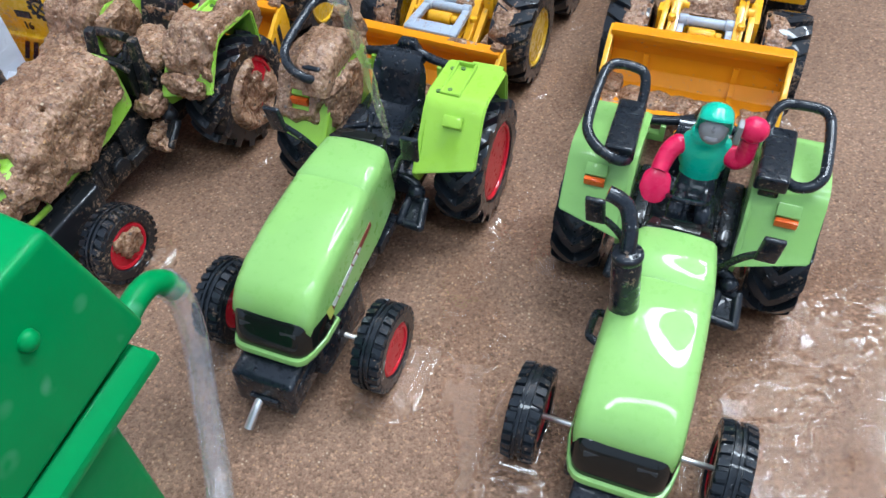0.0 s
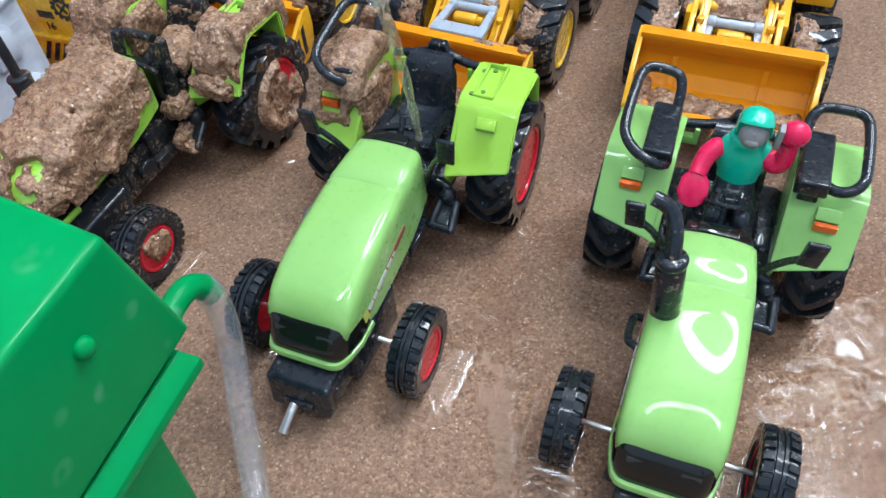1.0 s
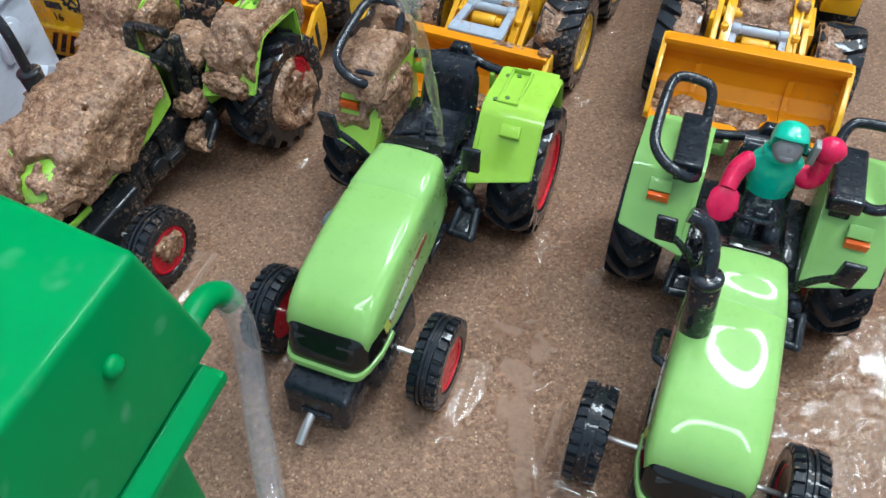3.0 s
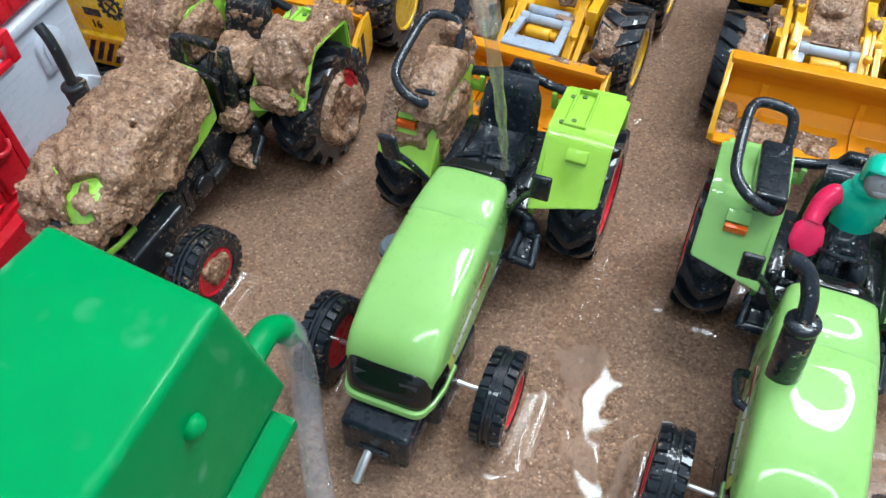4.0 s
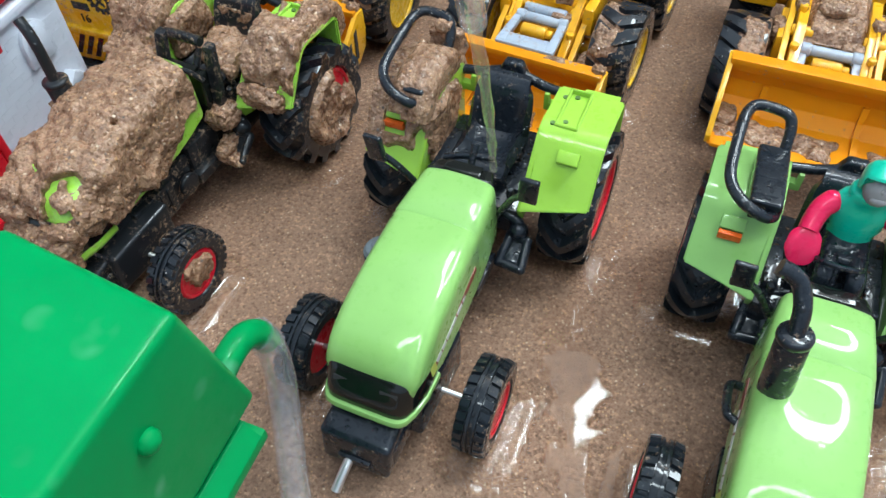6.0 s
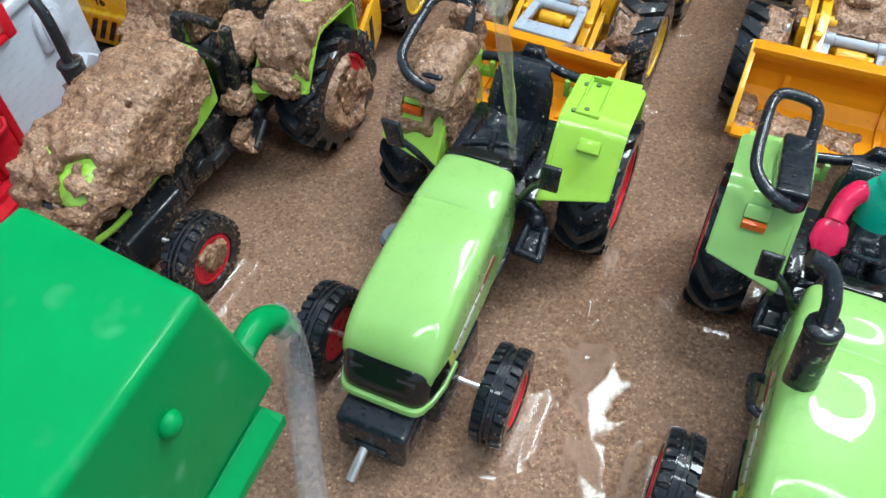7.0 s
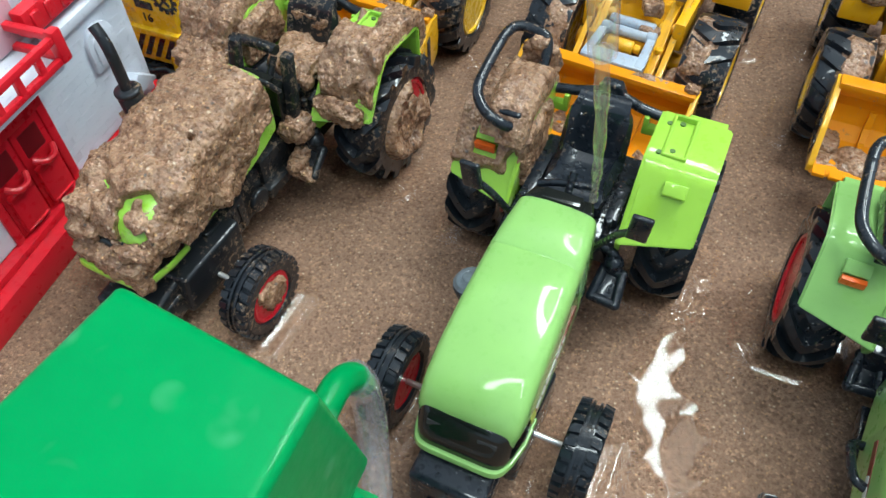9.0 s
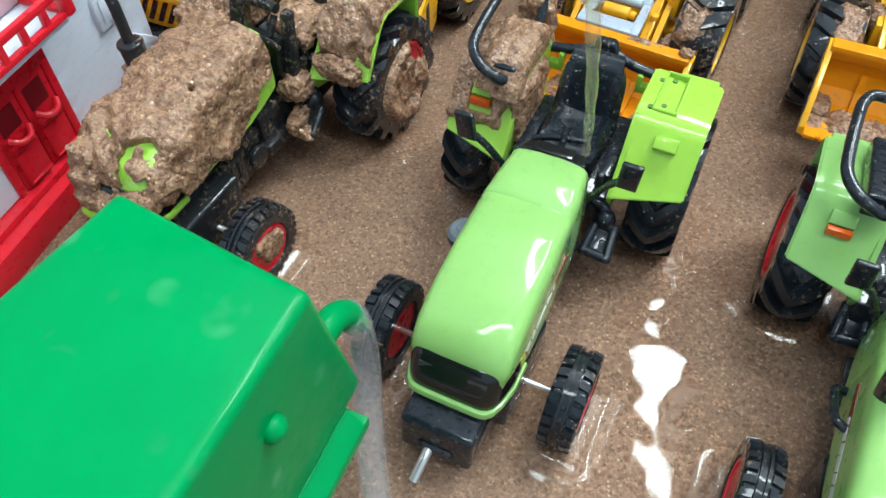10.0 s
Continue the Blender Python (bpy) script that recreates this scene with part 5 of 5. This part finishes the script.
hood_mud = part("mud_coat", crust(B(), lambda u, v: hood_surface(u, 0.04 + v * (0.86 + 0.12 * ease((u - 0.15) / 0.25) + 0.04 * noise.noise(Vector((u * 9, 3, 1))))), 190, 140, 4.6, 31.0, 0.05, 0.2, hood_gaps), MUD, left, "thick lumpy coat of wet sand", 85)
# its hood sits loose, a little high and askew
ASKEW = Vector((-5, -4, 9)) * MM
hood_mud.location = ASKEW
for ob in left.children:
    if ob.name.split(".")[0] in ("hood", "grille", "grille_lip", "decal"):
        ob.location = ASKEW
part("mud_coat", crust(B(), swept(FENDER_LINE, 25, 53, 1), 120, 60, 5.5, 12.0, 0.10, 0.45), MUD, left, "thick lumpy coat of wet sand", 85)
part("mud_coat", crust(B(), swept(FENDER_LINE, 23, 55, -1), 120, 60, 7.0, 17.0, 0.08, 0.3), MUD, left, "thick lumpy coat of wet sand", 85)
mud(left, [((-7, -118, 48), (15, 6, 8), (15, 0, 0), 26), ((-15, -113, 35), (7, 8, 8), (0, 0, 0), 18), ((37, -9.5, 55.5), (13.5, 5, 9), (35, 0, 0), 26), ((-27, -61, 69), (8, 10, 6), (0, 0, 0), 20), ((-38, -10, 56), (15, 8, 14), (20, 0, 0), 26), ((-3, -108, 46), (15, 8, 7), (20, 0, 0), 22),
           ((1, 14, 57), (14, 15, 6), (0, 0, 0), 24), ((0, 32, 64), (13, 6, 10), (0, 0, 0), 20), ((18, -19, 45), (7, 7, 6.5), (0, 0, 0), 22),
           ((21, -27, 29), (4.5, 6, 5), (0, 0, 0), 18), ((17, -6, 62), (3.4, 3.4, 4), (0, 0, 0), 12), ((-23, 16, 64), (4.5, 17, 13), (0, 0, 0), 24), ((-15, -104, 44), (6, 9, 9), (0, 0, 0), 16), ((-22, -76, 58), (5, 6, 5), (0, 0, 0), 14)],
    "lump of wet sand", 11.0, 16, 1.4)
mud(left, [((47.5, -90, 22), (3.4, 7, 7), (0, 0, 0), 16), ((47.5, -95, 27), (3, 5, 4), (0, 0, 0), 14), ((53.5, 20, 33.5), (3.5, 10, 10), (0, 0, 0), 20)], "wet sand packed into a rim", 40.0, 16, 1.2)


def rim_ring(u, v):
    """The dish of the rear rim: round it by u, from the tyre's edge in to the hub by v. Its upper front stays bare."""
    a = radians(-200 + 318 * u)
    r = 22.0 - 21.5 * v
    x = 55.5 - 4.0 * ease(v * 1.6)
    d = Vector((0, -math.cos(a), math.sin(a)))
    return Vector((x, 20.5, 33)) + d * r, (Vector((1, 0, 0)) - d * 0.5 * v).normalized()


part("mud_coat", crust(B(), rim_ring, 110, 34, 4.2, 44.0, 0.14, 0.2), MUD, left, "wet sand packed into a rim", 85)
# the muddy foot step, and a small bent lever by the hood
mud(left, [((21, -22, 31.5), (3.4, 6, 4), (0, 0, 0), 16), ((22, -29, 27.5), (4.2, 3.6, 3.6), (0, 0, 0), 16), ((27.5, -30, 27.5), (4, 3, 3), (0, 0, 0), 14),
           ((-22, -84, 63), (9, 13, 9), (0, 0, 0), 26), ((-25, -92, 66), (6, 6, 7), (0, 0, 0), 20), ((-20, -62, 62), (8, 16, 8), (0, 0, 0), 26), ((-21, -100, 52), (8, 9, 10), (0, 0, 0), 22),
           ((-14, -38, 68), (9, 13, 5), (0, 0, 0), 22), ((8, -116, 55), (11, 4, 6), (15, 0, 0), 24), ((-16, -115, 56), (8, 5, 8), (10, 0, 0), 20), ((14, -106, 55), (3.6, 8, 7), (0, 0, 0), 20), ((-18, -110, 66), (6, 6, 5), (0, 0, 0), 18), ((2, -119, 46), (13, 5, 8), (10, 0, 0), 24)], "lump of wet sand", 61.0, 16, 1.4)
part("bent_lever", tube(B(), [(15, -22, 68), (10, -27, 76), (7, -34, 77.5), (8, -43, 74)], 1.3, 10), BLACK_DIRTY, left, "thin black lever")

loader_one = loader("toy_wheel_loader", "yellow toy wheel loader, muddy, bucket on the sand", 0, 1.0)
POSE_L1 = pose(0.0585, 0.4945, 0, 0, 0, -25.5)
loader_one.matrix_world = POSE_L1
POSE_L0 = pose(-0.075, 0.553, 0, 0, 0, -23)
copy_thing(loader_one, POSE_L0)
loader_two = loader("toy_wheel_loader", "yellow toy wheel loader with a raised bucket of mud", 19, 5.0)
POSE_L2 = pose(0.1963, 0.4485, 0.0008, 0, 0, -22)
loader_two.matrix_world = POSE_L2

house().matrix_world = pose(-0.218, 0.399, 0, 0, 0, 73.1)
dump_truck().matrix_world = pose(-0.203, 0.494, 0, 0, 0, -20)
POSE_TANK = pose(-0.0533, 0.216, 0, 0, 0, -20)
tank().matrix_world = POSE_TANK
hose = new("clear_hose")
hose.matrix_world = POSE_TANK
tagged(hose, "clear plastic hose lying on the wet sand", "hose")
HOSE_WAY = [(-25.6, 44, 68), (-23.4, 45, 58), (-20, 40.5, 45), (-16.4, 33, 33), (-9, 19, 20), (0, 5, 12), (8, -7, 8.5), (20, -28, 6.2), (34, -60, 6.2), (40, -110, 6.2)]
part("hose_tube", tube(B(), HOSE_WAY, 5.6, 16, 6), HOSE, hose, "clear soft tube", 60)
part("hose_cuff", tube(B(), [(-26, 43.6, 69.5), (-25.2, 44.8, 66), (-24.2, 45.2, 61.5)], 6.2, 18, 4), HOSE, hose, "clear cuff over the spout", 60)

for m, w in ((POSE_MAIN, TRACTOR_FEET), (POSE_RIGHT, TRACTOR_FEET), (POSE_LEFT, TRACTOR_FEET), (POSE_L1, LOADER_FEET), (POSE_L2, LOADER_FEET), (POSE_L0, LOADER_FEET)):
    feet(m, w)

# a ring lamp on a boom stand beside the yard, out of sight; it shows as bright loops in wet surfaces
LAMP_AT, LAMP_DIST = (radians(46), radians(58.5)), 2.4
aim = Vector((0.09, 0.27, 0.03))
lamp_dir = Vector((math.sin(LAMP_AT[0]) * math.cos(LAMP_AT[1]), math.cos(LAMP_AT[0]) * math.cos(LAMP_AT[1]), math.sin(LAMP_AT[1])))
lamp = new("ring_lamp")
lamp_pose = look(aim + lamp_dir * LAMP_DIST, aim)
lamp.matrix_world = Matrix.Translation((1.80, 1.08, 0))
to_lamp = lamp.matrix_world.inverted() @ lamp_pose
GLOW = Mat("ring_lamp_glow").set(Base_Color=(0.9, 0.9, 0.9), Emission_Color=(0.86, 0.97, 1.0), Emission_Strength=37.0)


def ring(bm, r0, r1, z0, z1, n=72):
    """A flat ring of square section about the z axis."""
    rows = [[bm.verts.new((math.cos(2 * math.pi * k / n) * r, math.sin(2 * math.pi * k / n) * r, z)) for r, z in ((r0, z0), (r1, z0), (r1, z1), (r0, z1))] for k in range(n)]
    for k in range(n):
        p, q = rows[k], rows[(k + 1) % n]
        for j in range(4):
            bm.faces.new((p[j], q[j], q[(j + 1) % 4], p[(j + 1) % 4]))
    return bm


tube_ring = part("glow_ring", ring(B(), 420, 624, -5, 0), GLOW, lamp, "glowing white ring")
shell_ring = part("housing", ring(B(), 404, 642, 1, 40), plastic("lamp_shell", (0.02, 0.02, 0.02), 0.5), lamp, "black back shell")
for ob in (tube_ring, shell_ring):
    ob.matrix_local = to_lamp
hub = to_lamp.translation * 1000
rim = hub + (to_lamp.to_3x3() @ Vector((630, 0, 20)))
STAND = plastic("stand_metal", (0.05, 0.05, 0.05), 0.4)
part("pole", cyl(B(), (0, 0, 0), (0, 0, 2300), 16, 11), STAND, lamp)
part("boom", cyl(B(), (0, 0, 2290), rim, 9), STAND, lamp)
for k in range(3):
    c, s_ = math.cos(2.1 * k + 0.4), math.sin(2.1 * k + 0.4)
    part("leg", cyl(B(), (0, 0, 260), (c * 260, s_ * 260, 4), 7), STAND, lamp)
tagged(lamp, "white ring lamp on a black boom stand, switched on", "lamp")

# a long tube lamp high over the near side of the yard, out of sight; the rounded noses mirror it as an arc
SOFT_GLOW = Mat("tube_lamp_glow").set(Base_Color=(0.9, 0.9, 0.9), Emission_Color=(0.86, 0.97, 1.0), Emission_Strength=24.0)
tube_lamp = new("tube_lamp")
tube_lamp.matrix_world = Matrix.Translation((0.115, -0.34, 0)) @ Euler((0, 0, radians(-14))).to_matrix().to_4x4()
BOW = [(-600, -230), (-430, 60), (-170, 225), (50, 255), (270, 215), (450, 60), (550, -150)]
part("glow_tube", tube(B(), [(x, y, 1520) for x, y in BOW], 52, 20, 6), SOFT_GLOW, tube_lamp, "glowing white bent tube")
part("housing", tube(B(), [(x, y, 1592) for x, y in BOW], 18, 12, 6), STAND, tube_lamp, "black carrier rail")
for x, y in (BOW[0], BOW[3], BOW[-1]):
    part("holder", box(B(), x - 12, x + 12, y - 12, y + 12, 1566, 1596, 2), STAND, tube_lamp)
part("pole", cyl(B(), (0, 0, 0), (0, 0, 1612), 14, 10), STAND, tube_lamp)
part("arm", cyl(B(), (0, -10, 1608), (0, 285, 1608), 8), STAND, tube_lamp)
for k in range(3):
    c, s_ = math.cos(2.1 * k + 3.2), math.sin(2.1 * k + 3.2)
    part("leg", cyl(B(), (0, 0, 260), (c * 240, s_ * 240, 4), 7), STAND, tube_lamp)
tagged(tube_lamp, "white tube lamp on a black stand, switched on", "lamp")


# the jet of water that rinses the tractor, from a clear nozzle
def jet_material():
    a = Mat("water_jet")
    t = a.t
    nor = a.bump(a.noise(160, 2), 0.5, 0.002)
    gloss = a.node("ShaderNodeBsdfAnisotropic", Color=(1, 1, 1, 1), Roughness=0.05, Normal=nor)
    milk = a.node("ShaderNodeBsdfDiffuse", Color=(0.75, 0.72, 0.55, 1))
    clear = a.node("ShaderNodeBsdfTransparent", Color=(0.98, 0.96, 0.90, 1))
    body, out = t.nodes.new("ShaderNodeMixShader"), t.nodes.new("ShaderNodeMixShader")
    body.inputs[0].default_value = 0.10
    t.links.new(clear.outputs[0], body.inputs[1])
    t.links.new(milk.outputs[0], body.inputs[2])
    t.links.new(a.node("ShaderNodeLayerWeight", Blend=0.12).outputs["Facing"], out.inputs[0])
    t.links.new(body.outputs[0], out.inputs[1])
    t.links.new(gloss.outputs[0], out.inputs[2])
    t.links.new(out.outputs[0], t.nodes["Material Output"].inputs["Surface"])
    return a.m


jet = new("water_jet")
jet.matrix_world = POSE_MAIN
b = B()
way = smooth_path([(11, -12, 66), (10.5, -15, 88), (9, -20, 118), (7, -27, 148)], 8)
rings = []
for i, p in enumerate(way):
    k = i / (len(way) - 1)
    rings.append([b.verts.new(p + Vector((math.cos(a), math.sin(a), 0)) * (1.5 + 1.3 * k + 0.3 * math.sin(i * 1.1 + 2 * a))) for a in [2 * math.pi * q / 16 for q in range(16)]])
skin(b, rings)
part("stream", b, jet_material(), jet, "thin clear stream of water", 60)
part("nozzle", tube(B(), [(7.2, -26.5, 146), (5, -34, 178), (1, -46, 220), (-6, -60, 262)], (4.6, 5.4), 18, 5), HOSE, jet, "clear plastic nozzle tube", 60)
tagged(jet, "clear jet of water falling onto the dash", "water jet")

# added dull wall, out of sight behind the yard, darkens reflections in the water
b = B()
box(b, -1000, 1600, 1250, 1370, -20, 1500, 4)
wall = part("reflection_wall", b, plastic("dull_wall_grey", (0.16, 0.15, 0.135), 0.8), None)
tagged(wall, "added dull grey wall that darkens reflections in the water", "wall", kind="structure")

ground = sheet("ground", stretch_axis(-0.28, 0.36, 0.0013, 60, 1.35), stretch_axis(0.10, 0.66, 0.0013, 60, 1.35), sand_height, SAND)
tagged(ground, "brown wet coarse sand", "sand", kind="structure")
film = sheet("water", np.arange(-0.24, 0.27, 0.0009), np.arange(0.15, 0.58, 0.0009), water_height, WATER)
film.visible_shadow = False
film.data.attributes.new("ripple", "FLOAT", "POINT").data.foreach_set("value", RIPPLE)
tagged(film, "thin clear film of water on the sand", "water", kind="structure")
